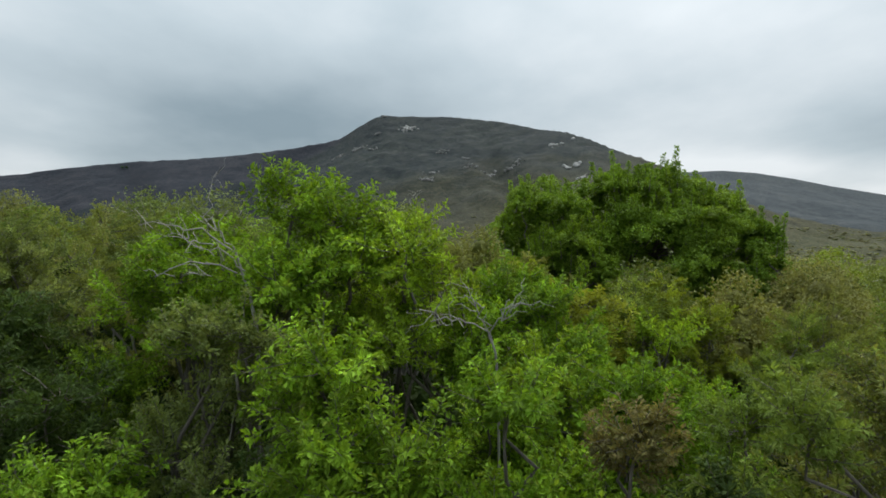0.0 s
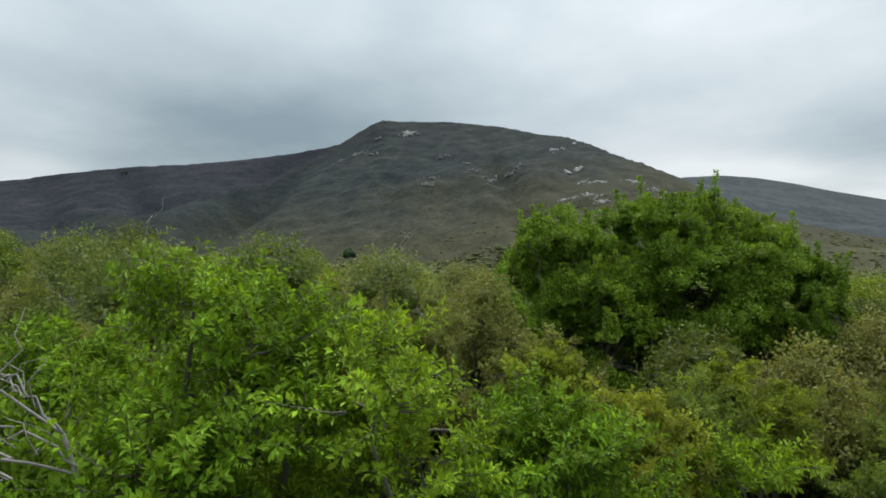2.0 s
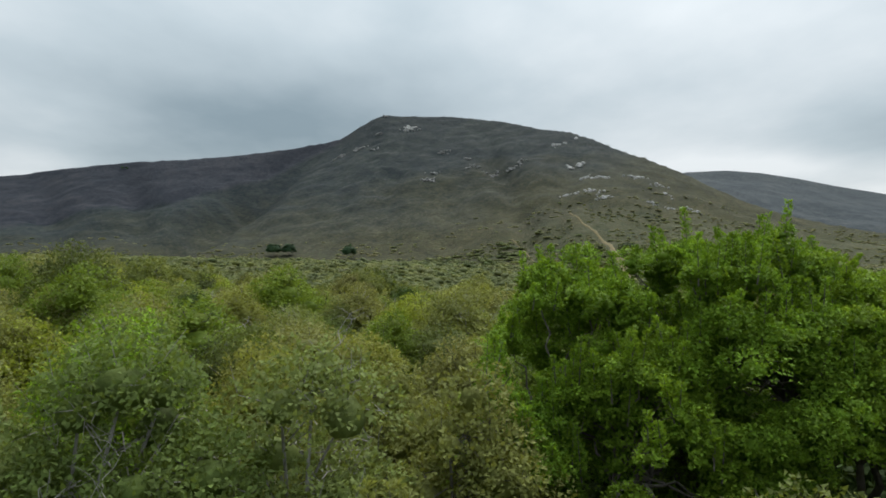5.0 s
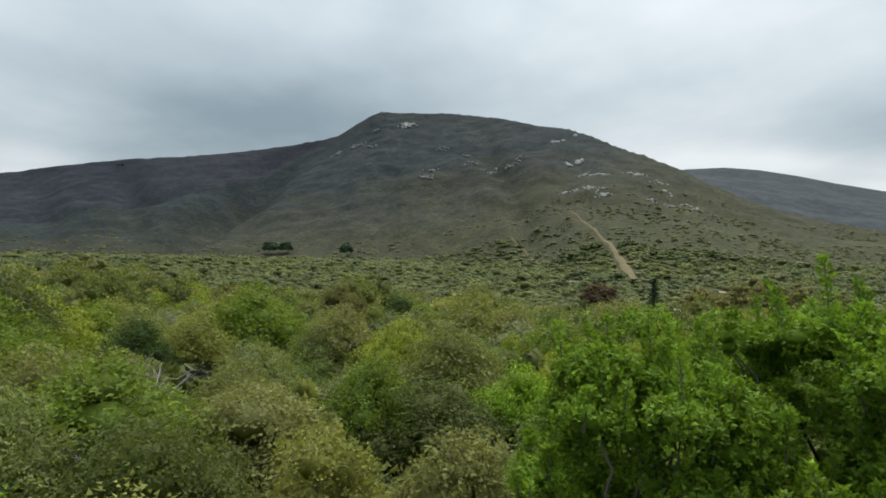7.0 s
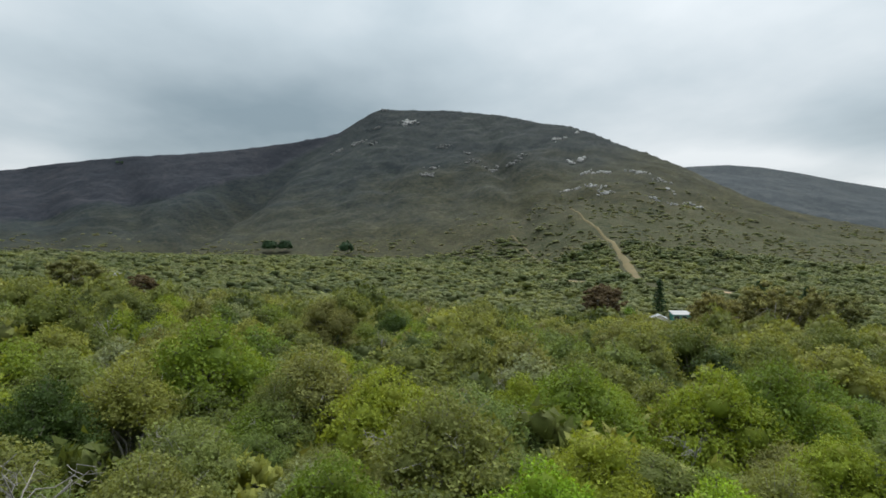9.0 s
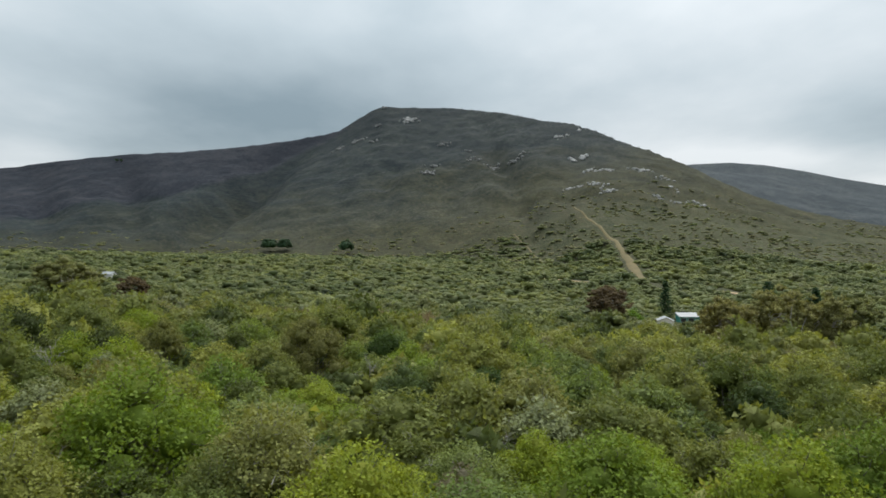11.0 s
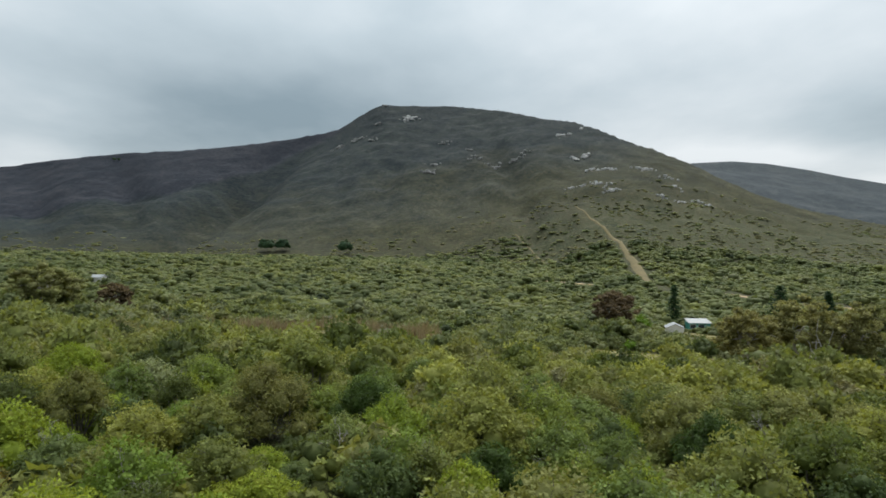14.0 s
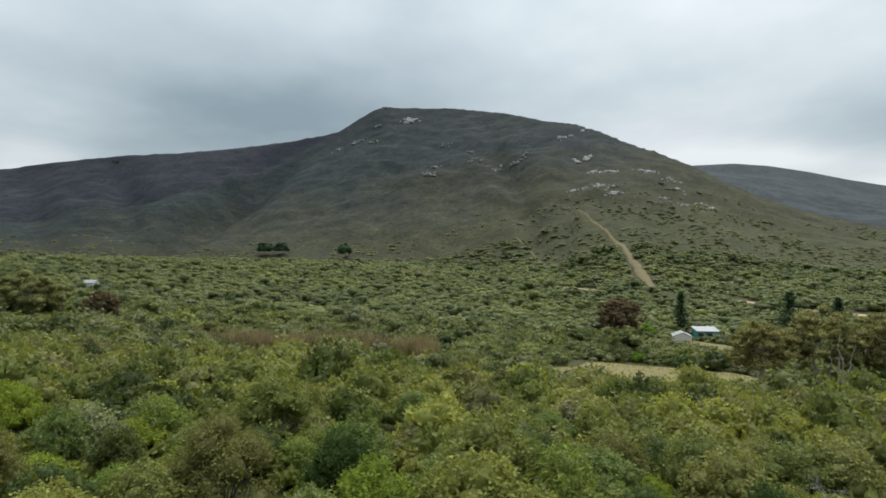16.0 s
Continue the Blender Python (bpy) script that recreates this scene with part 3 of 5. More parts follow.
def billows(sheet, rng, mids, radii, twigs, per, leaf, narrow=0.55, inner=0.78, cells=(6, 4), tri=True, spike=0.5, fan=0.16, low=-0.35, loose=0.45, vary=0.13, tint=None, smooth=True, jag=0.13):
    """Rounded masses of foliage: each holds many leafy sprays, and each spray its own leaves and tone."""
    n = len(mids)
    tint = np.zeros(n) if tint is None else tint
    co, quads, tris = blob(rng, (0, 0, 0), (1, 1, 1), *cells, 0.0)
    m = len(co)
    mass = mids[:, None] + co * radii[:, None] * (inner * rng.uniform(1 - jag, 1 + jag, (n, m)))[..., None]
    step = (np.arange(n) * m)[:, None, None]
    base = sheet.count
    sheet.add(mass.reshape(-1, 3), (quads + step).reshape(-1, 4), 0, np.repeat(tint, m), smooth, rng.uniform(-0.2, 0.1, n * m))
    sheet.faces.append(((tris + step).reshape(-1, 3) + base, 0, smooth))
    share = radii[:, 0] * radii[:, 2]
    of = np.sort(rng.choice(n, n * twigs, p=share / share.sum()))
    d = rng.normal(size=(len(of) * 3, 3)) + [0, 0, 0.35]
    d = unit(d)
    d = d[d[:, 2] > low][:len(of)]
    of = of[:len(d)]
    foot = mids[of] + d * radii[of] * rng.uniform(0.76, 1.0, (len(d), 1))
    way = unit(d * 0.75 + np.array([0, 0, 0.6]) + 0.3 * rng.normal(size=d.shape))
    long = radii[of].mean(1) * spike * rng.uniform(0.5, 1.3, len(d))
    tone = np.clip(rng.normal(size=len(d)) * vary, -0.32, 0.4)
    t = rng.uniform(-0.35, 1.0, (len(d), per))
    wide = radii[of].mean(1)[:, None] * fan * 2.0 * (1.15 - 0.7 * np.clip(t, 0, 1))
    side = rng.normal(size=(len(d), per, 3))
    side = unit(side - way[:, None] * np.sum(side * way[:, None], 2, keepdims=True))
    P = foot[:, None] + way[:, None] * (t * long[:, None])[..., None] + side * (wide * np.sqrt(rng.uniform(0, 1, t.shape)))[..., None]
    N = unit(0.85 * d[:, None] + 0.25 * side + 0.65 * loose * rng.normal(size=P.shape) + np.array([0, 0, 0.4]))
    A = unit(way[:, None] * 0.7 + side * 0.8 + 0.35 * rng.normal(size=P.shape))
    co, f = leaves(rng, P.reshape(-1, 3), N.reshape(-1, 3), leaf, tri, narrow, A.reshape(-1, 3))
    c = f.shape[1] * per
    sheet.add(co, f, 0, np.repeat(tint[of], c), False, np.repeat(tone, c))
    return foot, foot + way * long[:, None]


def bush_lobes(rng, tall, wide, lobes, crown=0.62):
    """Middles and radii of the masses that make up a bush's crown, the tallest in its middle."""
    ring = np.arange(lobes)
    a = rng.uniform(0, 6.28) + ring * 2.4 + rng.uniform(-0.4, 0.4, lobes)
    off = wide * 0.78 * np.sqrt((ring + 0.15) / lobes) * rng.uniform(0.8, 1.15, lobes)
    r = wide * rng.uniform(0.32, 0.52, lobes) * (10 / lobes) ** 0.33
    rz = r * rng.uniform(0.7, 1.0, lobes)
    top = tall * (1.0 - crown * (off / wide) ** 2 - rng.uniform(0, 0.16, lobes))
    top[0] = tall
    return np.stack([np.cos(a) * off, np.sin(a) * off, np.maximum(top - rz, rz * 0.4)], 1), np.stack([r, r, rz], 1)


def lobed_bush(name, seed, tall, wide, mat, leaf, count, lobes=9, label="", group="", category="shrub", narrow=0.55, bare=0, bark=None, tri=True, per=20, spike=0.5, crown=0.72, loose=0.45, cells=(8, 5), inner=0.6):
    """A thicket bush: stems, and a crown of rounded masses built of leafy sprays."""
    rng = np.random.default_rng(seed)
    thing = tagged(new(name), label, category, group)
    mids, radii = bush_lobes(rng, tall, wide, lobes, crown)
    wood, leafage = Sheet(), Sheet()
    for k in range(lobes):
        wood.add(*branch(rng, [mids[k, 0] * 0.2, mids[k, 1] * 0.2, -0.15], mids[k], 0.05, 0.02, 0.1, 4, 4), smooth=True)
    foot, tip = billows(leafage, rng, mids, radii, max(3, count // (lobes * per)), per, leaf, narrow, inner, cells, tri, spike * 0.85, loose=loose)
    for k in rng.choice(len(tip), min(len(tip), 5 * lobes), replace=False):
        wood.add(*tube([mids[k * lobes // len(tip)], foot[k], tip[k]], [0.014, 0.008, 0.003], 3))
    if bare:
        bare_twigs(wood, rng, mids, wide * 1.05, bare)
    part("trunk", wood.mesh("trunk", [bark or M_DEAD if bare else M_BARK]), thing)
    part("crown", leafage.mesh("crown", [mat]), thing)
    return thing


def spray_tree(name, seed, tall, wide, crown_from, mat, leaf, sprays, per, label="", category="tree", group="", narrow=0.55, length=0.5, bark=None, stems=2, flat=0.75):
    """A small tree close to the camera: crooked stems, limbs to leafy masses, and upswept sprays of single leaves on twigs."""
    rng = np.random.default_rng(seed)
    thing = tagged(new(name), label, category, group)
    lobes = max(6, int(9 * wide ** 1.1))
    mids, out = clump_centres(rng, lobes, (0, 0, (tall + crown_from) / 2), (wide * 0.72, wide * 0.72, (tall - crown_from) * 0.4), -0.6, 0.6)
    mids[0] = (rng.normal() * 0.1, rng.normal() * 0.1, tall - wide * 0.42)
    n = len(mids)
    r = wide ** 0.7 * rng.uniform(0.24, 0.42, n)
    wood, leafage = Sheet(), Sheet()
    forks = []
    for s in range(stems):
        lean = rng.normal(size=2) * wide * 0.2
        fork = np.array([lean[0], lean[1], crown_from + (tall - crown_from) * rng.uniform(0.1, 0.35)])
        thick = 0.013 * tall * rng.uniform(0.7, 1.2)
        wood.add(*branch(rng, [lean[0] * 0.3, lean[1] * 0.3, -0.15], fork, thick, thick * 0.65, 0.06, 7, 6), smooth=True)
        forks.append((fork, thick))
    for k in range(n):
        fork, thick = forks[k % stems]
        wood.add(*branch(rng, fork * [1, 1, rng.uniform(0.8, 1)], mids[k], thick * 0.55, 0.012, 0.13, 6, 5), smooth=True)
    of = np.sort(rng.integers(0, n, sprays))
    d = unit(rng.normal(size=(sprays, 3)) + [0, 0, 0.25])
    foot = mids[of] + d * np.stack([r, r, r * flat], 1)[of] * rng.uniform(0.4, 1.0, (sprays, 1))
    way = unit(d * [1, 1, 0.5] + [0, 0, 0.42] + 0.3 * rng.normal(size=d.shape))
    long = length * rng.uniform(0.5, 1.25, sprays)
    tip = foot + way * long[:, None]
    for k in range(sprays):
        wood.add(*tube([foot[k] * 0.65 + mids[of[k]] * 0.35, foot[k], tip[k]], [0.008, 0.005, 0.002], 3))
    t = rng.uniform(-0.1, 1.0, (sprays, per))
    side = rng.normal(size=(sprays, per, 3))
    side = unit(side - way[:, None] * np.sum(side * way[:, None], 2, keepdims=True))
    A = unit(way[:, None] * 0.55 + side + 0.25 * rng.normal(size=side.shape))
    P = foot[:, None] + way[:, None] * (t * long[:, None])[..., None] + A * leaf * rng.uniform(0.5, 1.5, t.shape)[..., None]
    N = unit(np.array([0, 0, 0.9]) + 0.5 * d[:, None] + 0.45 * rng.normal(size=P.shape))
    co, f = leaves(rng, P.reshape(-1, 3), N.reshape(-1, 3), leaf, False, narrow, A.reshape(-1, 3))
    tone = np.clip(rng.normal(size=sprays) * 0.2, -0.4, 0.55)
    leafage.add(co, f, 0, None, False, np.repeat(tone, 4 * per))
    part("trunk", wood.mesh("trunk", [bark or M_BARK]), thing)
    part("crown", leafage.mesh("crown", [mat]), thing)
    return thing


def tuft_leaves(rng, centres, outward, radius, per, spread=0.75, up=0.5):
    """Points and facings of the leaves of tufts."""
    m = len(centres)
    d = unit(rng.normal(size=(m, per, 3)) + 0.7 * outward[:, None] + np.array([0, 0, up]))
    r = radius * rng.uniform(0.6, 1.4, (m, 1, 1)) * rng.uniform(0.45, 1.08, (m, per, 1))
    P = centres[:, None] + d * r * np.array([1.0, 1.0, spread])
    N = unit(0.6 * d + 0.9 * outward[:, None] + 0.3 * rng.normal(size=d.shape) + np.array([0, 0, 0.15]))
    return P.reshape(-1, 3), N.reshape(-1, 3)


def tree(name, seed, tall, wide, crown_from, mat, leaf, tufts, per, tuft, bark=None, stems=2, sprays=0.0, tri=False, shoots=0, bare=0,
         label="", category="tree", group="", spread=0.7, narrow=0.5, limbs=10, sides=5):
    """A tree or bush at the origin: stems and limbs, and a crown of tufted leaves with an uneven outline."""
    rng = np.random.default_rng(seed)
    thing = tagged(new(name), label, category, group)
    mid = np.array([0, 0, (tall + crown_from) / 2])
    radii = np.array([wide, wide, (tall - crown_from) / 2])
    centres, out = clump_centres(rng, tufts, mid, radii)
    wood, crown, dead = Sheet(), Sheet(), Sheet()
    for s in range(stems):
        lean = rng.normal(size=2) * wide * 0.22
        root = np.array([lean[0] * 0.4, lean[1] * 0.4, -0.15])
        fork = np.array([lean[0], lean[1], crown_from + (tall - crown_from) * rng.uniform(0.2, 0.45)])
        r = 0.014 * tall * rng.uniform(0.7, 1.2)
        wood.add(*branch(rng, root, fork, r, r * 0.6, 0.06, 6, sides), smooth=True)
        for k in rng.choice(len(centres), min(limbs, len(centres)), replace=False):
            wood.add(*branch(rng, fork - [0, 0, rng.uniform(0, 0.3) * (fork[2])], centres[k], r * 0.5, 0.006 * tall ** 0.5, 0.14, 5, max(3, sides - 1)), smooth=True)
    for s in range(bare):
        a = rng.uniform(2.6, 5.6)
        fork = np.array([0, 0, tall * rng.uniform(0.5, 0.62)])
        tip = np.array([math.cos(a) * wide * 1.12, math.sin(a) * wide * 1.12, tall * rng.uniform(0.68, 0.9)])
        dead.add(*branch(rng, fork, tip, 0.026, 0.006, 0.16, 8, 4), smooth=True)
        for q in range(6):
            mid_b = fork + (tip - fork) * rng.uniform(0.4, 0.95)
            dead.add(*branch(rng, mid_b, mid_b + unit(rng.normal(size=3) + (tip - fork) / wide * 0.6) * wide * rng.uniform(0.2, 0.45), 0.011, 0.003, 0.16, 5, 3), smooth=True)
    P, N = tuft_leaves(rng, centres, out, tuft, per, spread)
    crown.add(*leaves(rng, P, N, leaf, tri, narrow))
    for s in range(shoots):
        k = centres[rng.integers(len(centres))]
        k = centres[np.argmax(centres[:, 2] + rng.normal(size=len(centres)) * (tall - crown_from) * 0.3)]
        n, hi = per, tuft * rng.uniform(1.0, 2.3)
        t = rng.uniform(0, 1, n)
        w = tuft * 0.6 * (1 - 0.5 * t)
        a = rng.uniform(0, 6.28, n)
        P = k + np.stack([np.cos(a) * w, np.sin(a) * w, t * hi], 1)
        N = unit(np.stack([np.cos(a), np.sin(a), rng.uniform(-0.2, 0.9, n)], 1) + 0.4 * rng.normal(size=(n, 3)))
        crown.add(*leaves(rng, P, N, leaf, tri, narrow))
    part("trunk", wood.mesh("trunk", [bark or M_BARK]), thing)
    part("crown", crown.mesh("crown", [mat]), thing)
    if bare:
        part("dead_branch", dead.mesh("dead_branch", [M_DEAD]), thing, "bleached bare branch")
    return thing


def ground_at(x, y):
    return float(height(np.array([x]), np.array([y]))[0])


def stand(x, y, turn=0.0, size=1.0, tall=None):
    """The pose of a plant that stands on the ground, sunk a hand's width."""
    return pose(x, y, ground_at(x, y) - 0.08, 0, 0, turn) @ Matrix.Diagonal((size, size, tall or size, 1))


# ---- the land ----
def land():
    xs = np.concatenate([np.linspace(-4000, -950, 18)[:-1], np.linspace(-950, -160, 90)[:-1], np.linspace(-160, 160, 60)[:-1], np.linspace(160, 950, 90)[:-1], np.linspace(950, 4000, 18)])
    ys = np.concatenate([np.linspace(-900, -30, 16)[:-1], np.linspace(-30, 300, 80)[:-1], np.linspace(300, 1230, 165)[:-1], np.linspace(1230, 1700, 40)[:-1], np.linspace(1700, 4200, 14)])
    X, Y = np.meshgrid(xs, ys)
    co = np.stack([X, Y, height(X, Y)], -1).reshape(-1, 3)
    w = len(xs)
    i = (np.arange(len(ys) - 1)[:, None] * w + np.arange(w - 1)[None]).ravel()
    ob = new("ground", Sheet().add(co, np.stack([i, i + 1, i + w + 1, i + w], 1), smooth=True).mesh("ground", [M_LAND]))
    tagged(ob, "valley floor rising to dark heath-covered mountain slopes", "ground", kind="structure")


land()


def ribbon(name, line, widths, mat, label, category, lift=0.25, steps=30, seed=1):
    """A strip of bare or mown ground that follows the land."""
    rng = np.random.default_rng(seed)
    line = np.asarray(line, float)
    s = np.concatenate([[0], np.cumsum(np.linalg.norm(np.diff(line, axis=0), axis=1))])
    t = np.linspace(0, s[-1], steps)
    p = np.stack([np.interp(t, s, line[:, 0]), np.interp(t, s, line[:, 1])], 1)
    w = np.interp(t, s, widths) * rng.uniform(0.8, 1.2, steps)
    n = unit(np.gradient(p, axis=0))[:, ::-1] * [1, -1]
    rows = np.stack([p + n * (w * k)[:, None] for k in (-0.5, -0.25, 0, 0.25, 0.5)], 1)
    z = height(rows[..., 0], rows[..., 1]) + np.array([-0.3, lift, lift, lift, -0.3])
    co = np.concatenate([rows, z[..., None]], -1).reshape(-1, 3)
    i = (np.arange(steps - 1)[:, None] * 5 + np.arange(4)[None]).ravel()
    ob = new(name, Sheet().add(co, np.stack([i, i + 1, i + 6, i + 5], 1), smooth=True).mesh(name, [mat]))
    return tagged(ob, label, category, kind="structure")


ribbon("firebreak_track", [(116, 612), (120.5, 542), (124.4, 488), (117, 427), (108, 360)], [1.4, 2.6, 4.0, 6, 6.5], M_TRACK,
       "mown tan firebreak strip climbing the heath slope", "track", 0.5)


# ---- thicket ----
def wedge(y, back=8.0, side=5.0):
    return 0.78 * (y - back) + side


def field(y0, y1, step, rng):
    """Scattered places inside the stretch of valley that is seen, one to a cell."""
    out = []
    for y in np.arange(y0, y1, step):
        half = wedge(y)
        for x in np.arange(-half, half, step):
            out.append((x + rng.uniform(-0.45, 0.45) * step, y + rng.uniform(-0.45, 0.45) * step))
    return np.array(out)


# plants that stand out of the thicket: kind, x, y, height of the top above the world's zero, reach
MARKED = [("mauve", 1.4, 41.8, 4.7, 1.25), ("yellow", 7.4, 45.0, 4.4, 2.3), ("yellow", 4.0, 46.0, 4.4, 1.7), ("yellow", 16.0, 43.0, 3.9, 1.9), ("olive", -9.6, 68.5, 5.9, 2.9),
          ("orange", -17.2, 55.0, 5.2, 1.7), ("dark", -4.2, 71.0, 4.4, 2.2), ("grey", -1.2, 87.0, 2.6, 2.3), ("olive", 11.7, 76.5, 2.4, 2.3), ("yellow", -27.0, 77.5, 5.4, 2.6),
          ("pale", -18.3, 57.0, 5.3, 1.2), ("fresh", 2.8, 31.5, 5.6, 1.9), ("yellow", 4.6, 33.8, 5.5, 1.9), ("fresh", 6.8, 31.0, 5.2, 1.8), ("yellow", 12.5, 36.0, 4.7, 1.8),
          ("grey", -6.2, 33.5, 5.9, 1.9), ("pale", -2.6, 32.0, 5.4, 1.2), ("dark", -12.0, 36.5, 6.2, 1.9), ("olive", -19.5, 66.0, 6.0, 2.2), ("dark", 15.5, 66.0, 3.6, 2.2),
          ("grey", 8.6, 84.0, 1.8, 2.2), ("dark", 3.0, 60.0, 3.9, 1.9), ("yellow", 1.8, 57.5, 3.9, 1.7)]
DEAD = [(-8.1, 30.3, 3.6), (-17.3, 61.0, 2.6), (1.6, 53.0, 3.0), (6.6, 80.0, 3.4), (-22.5, 59.0, 3.6), (3.4, 47.5, 2.8), (-14.5, 45.0, 3.2), (9.5, 39.5, 2.8), (-1.0, 36.5, 2.8), (21.0, 71.0, 3.3),
        (5.6, 68.5, 3.2), (-4.6, 64.0, 2.9), (-3.3, 17.2, 4.6), (-1.0, 17.0, 4.2)]


def beside_marked(x, y):
    near = np.zeros(len(x), bool)
    for _, mx, my, _, reach in MARKED:
        near |= (x - mx) ** 2 + (y - my) ** 2 < (reach * 1.05 + 0.4) ** 2
    for mx, my, _ in DEAD:
        near |= (x - mx) ** 2 + (y - my + 0.6) ** 2 < 1.0
    return near


def cleared(x, y):
    """True in the meadow, the farmyard, the reeds and along the firebreak, where no thicket grows."""
    meadow = (((x - 43) / 25) ** 2 + ((y - 152) / 31) ** 2 < 1) | (((x - 70) / 20) ** 2 + ((y - 144) / 10) ** 2 < 1)
    yard = ((x - 79) / 17) ** 2 + ((y - 230) / 22) ** 2 < 1
    reeds = (np.abs(x + 24) < 23) & (np.abs(y - 159) < 10)
    track = (np.abs(x - np.interp(y, [360, 427, 488, 542, 612], [108, 117, 124.4, 120.5, 116])) < 5.5) & (y > 335) & (y < 612)
    road = (np.abs(y - np.interp(x, [30, 52, 78, 100, 140, 168, 210], [402, 389, 364, 352, 340, 324, 316])) < 8) & (x > 40) & (x < 205) & ((x < 82) | (x > 138))
    field_r = ((x - 128) / 26) ** 2 + ((y - 198) / 10) ** 2 < 1
    glade = ((x + 168) / 9) ** 2 + ((y - 314) / 16) ** 2 < 1
    return meadow | yard | glade | reeds | track | road | field_r


def bush_shapes(kinds, seed, lobes, twigs, per, leaf, cells, tall=(0.8, 1.5), crown=0.42, inner=0.74):
    """A few bush shapes one metre in reach: points, faces of three and four corners, and tones."""
    out = []
    for k in range(kinds):
        rng = np.random.default_rng(seed * 100 + k)
        sheet = Sheet()
        mids, radii = bush_lobes(rng, rng.uniform(*tall), 1.0, lobes, crown)
        billows(sheet, rng, mids, radii, twigs, per, leaf, 0.75, inner, cells, True, 0.4, 0.2, -0.15, 0.4, 0.12)
        out.append((np.concatenate(sheet.co), [(f, sm) for f, _, sm in sheet.faces], np.concatenate(sheet.tones)))
    return out


def thicket_stuff(name, places, radius, shapes, label, seed, mat, mean=0.0, vary=0.23, wide=16, tall=1.0):
    """Joined bush too many to count: plants of a few shapes, each with its own size, turn and colour."""
    rng = np.random.default_rng(seed)
    sheet = Sheet()
    places = places[~(cleared(places[:, 0], places[:, 1]) | beside_marked(places[:, 0], places[:, 1]))]
    n = len(places)
    tint = np.clip(fbm(places[:, 0] / wide, places[:, 1] / wide, 2, 21) * 0.4 + rng.normal(size=n) * vary + 0.18 + mean, 0.002, 0.998)
    r = radius * np.clip(np.exp(rng.normal(size=n) * 0.28), 0.55, 1.7)
    up = r * tall * rng.uniform(0.75, 1.3, n)
    a = rng.uniform(0, 6.28, n)
    z = height(places[:, 0], places[:, 1]) - 0.1
    which = rng.integers(0, len(shapes), n)
    for k, (co, faces, tone) in enumerate(shapes):
        p = np.flatnonzero(which == k)
        c, q, m = np.cos(a[p])[:, None], np.sin(a[p])[:, None], len(co)
        x = places[p, 0][:, None] + (co[:, 0] * c - co[:, 1] * q) * r[p][:, None]
        y = places[p, 1][:, None] + (co[:, 0] * q + co[:, 1] * c) * r[p][:, None]
        h = z[p][:, None] + co[:, 2] * up[p][:, None]
        base, step = sheet.count, (np.arange(len(p)) * m)[:, None, None]
        tones = np.tile(tone, len(p)) + np.repeat(rng.normal(size=len(p)) * 0.08, m)
        sheet.add(np.stack([x, y, h], -1).reshape(-1, 3), (faces[0][0] + step).reshape(-1, faces[0][0].shape[1]), 0, np.repeat(tint[p], m), faces[0][1], tones)
        for f, smooth in faces[1:]:
            sheet.faces.append(((f + step).reshape(-1, f.shape[1]) + base, 0, smooth))
    ob = new(name, sheet.mesh(name, [mat]))
    return tagged(ob, label, "thicket", kind="stuff")


far_rng = np.random.default_rng(5)
thicket_stuff("thicket_middle", field(80, 118, 3.3, far_rng), 2.25, bush_shapes(7, 3, 9, 32, 3, 0.108, (6, 4), crown=0.75, inner=0.72), "dense mixed green thicket falling to the valley", 6, M_THICKET, 0.0, 0.26)
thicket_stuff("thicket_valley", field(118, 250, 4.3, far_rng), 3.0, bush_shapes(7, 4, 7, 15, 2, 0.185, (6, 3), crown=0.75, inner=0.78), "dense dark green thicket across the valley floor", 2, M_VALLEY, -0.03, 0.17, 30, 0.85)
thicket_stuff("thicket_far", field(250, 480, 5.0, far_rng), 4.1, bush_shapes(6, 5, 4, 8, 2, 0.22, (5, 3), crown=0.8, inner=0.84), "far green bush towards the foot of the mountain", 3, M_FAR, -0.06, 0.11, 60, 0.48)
spots = field(480, 570, 6.4, far_rng)
spots = spots[(spots[:, 0] < 60 + 30 * far_rng.normal(size=len(spots))) & (far_rng.uniform(size=len(spots)) < 0.95)]
LOW_SHAPES = bush_shapes(6, 6, 4, 5, 2, 0.22, (5, 3), crown=0.9, inner=0.84)
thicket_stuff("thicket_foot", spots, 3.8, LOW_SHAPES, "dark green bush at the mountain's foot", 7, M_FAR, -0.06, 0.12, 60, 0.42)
spots = field(470, 780, 6.4, far_rng)
edge = np.interp(spots[:, 0], [-300, 20, 110, 400], [590, 570, 580, 640])
thick = fbm(spots[:, 0] / 75, spots[:, 1] / 16, 3, 41)
spots = spots[(far_rng.uniform(size=len(spots)) < np.clip(0.95 - (spots[:, 1] - edge) / 110, 0.0, 0.9) * np.where(spots[:, 1] < edge - 60, 1.0, np.clip((thick - 0.4) * 7, 0.0, 1))) & (spots[:, 1] > edge - 170)]
thicket_stuff("slope_bushes", spots, 2.3, LOW_SHAPES, "low heath bushes on the mountain's lower slope", 4, M_HEATH, 0.1, 0.18, 16, 0.36)


spots = field(24, 82, 2.3, far_rng)
thicket_stuff("low_undergrowth", spots, 1.25, bush_shapes(6, 8, 5, 10, 3, 0.19, (5, 3), crown=0.5, inner=0.74), "low tangled undergrowth between the shrubs", 9, M_THICKET, -0.08, 0.16)


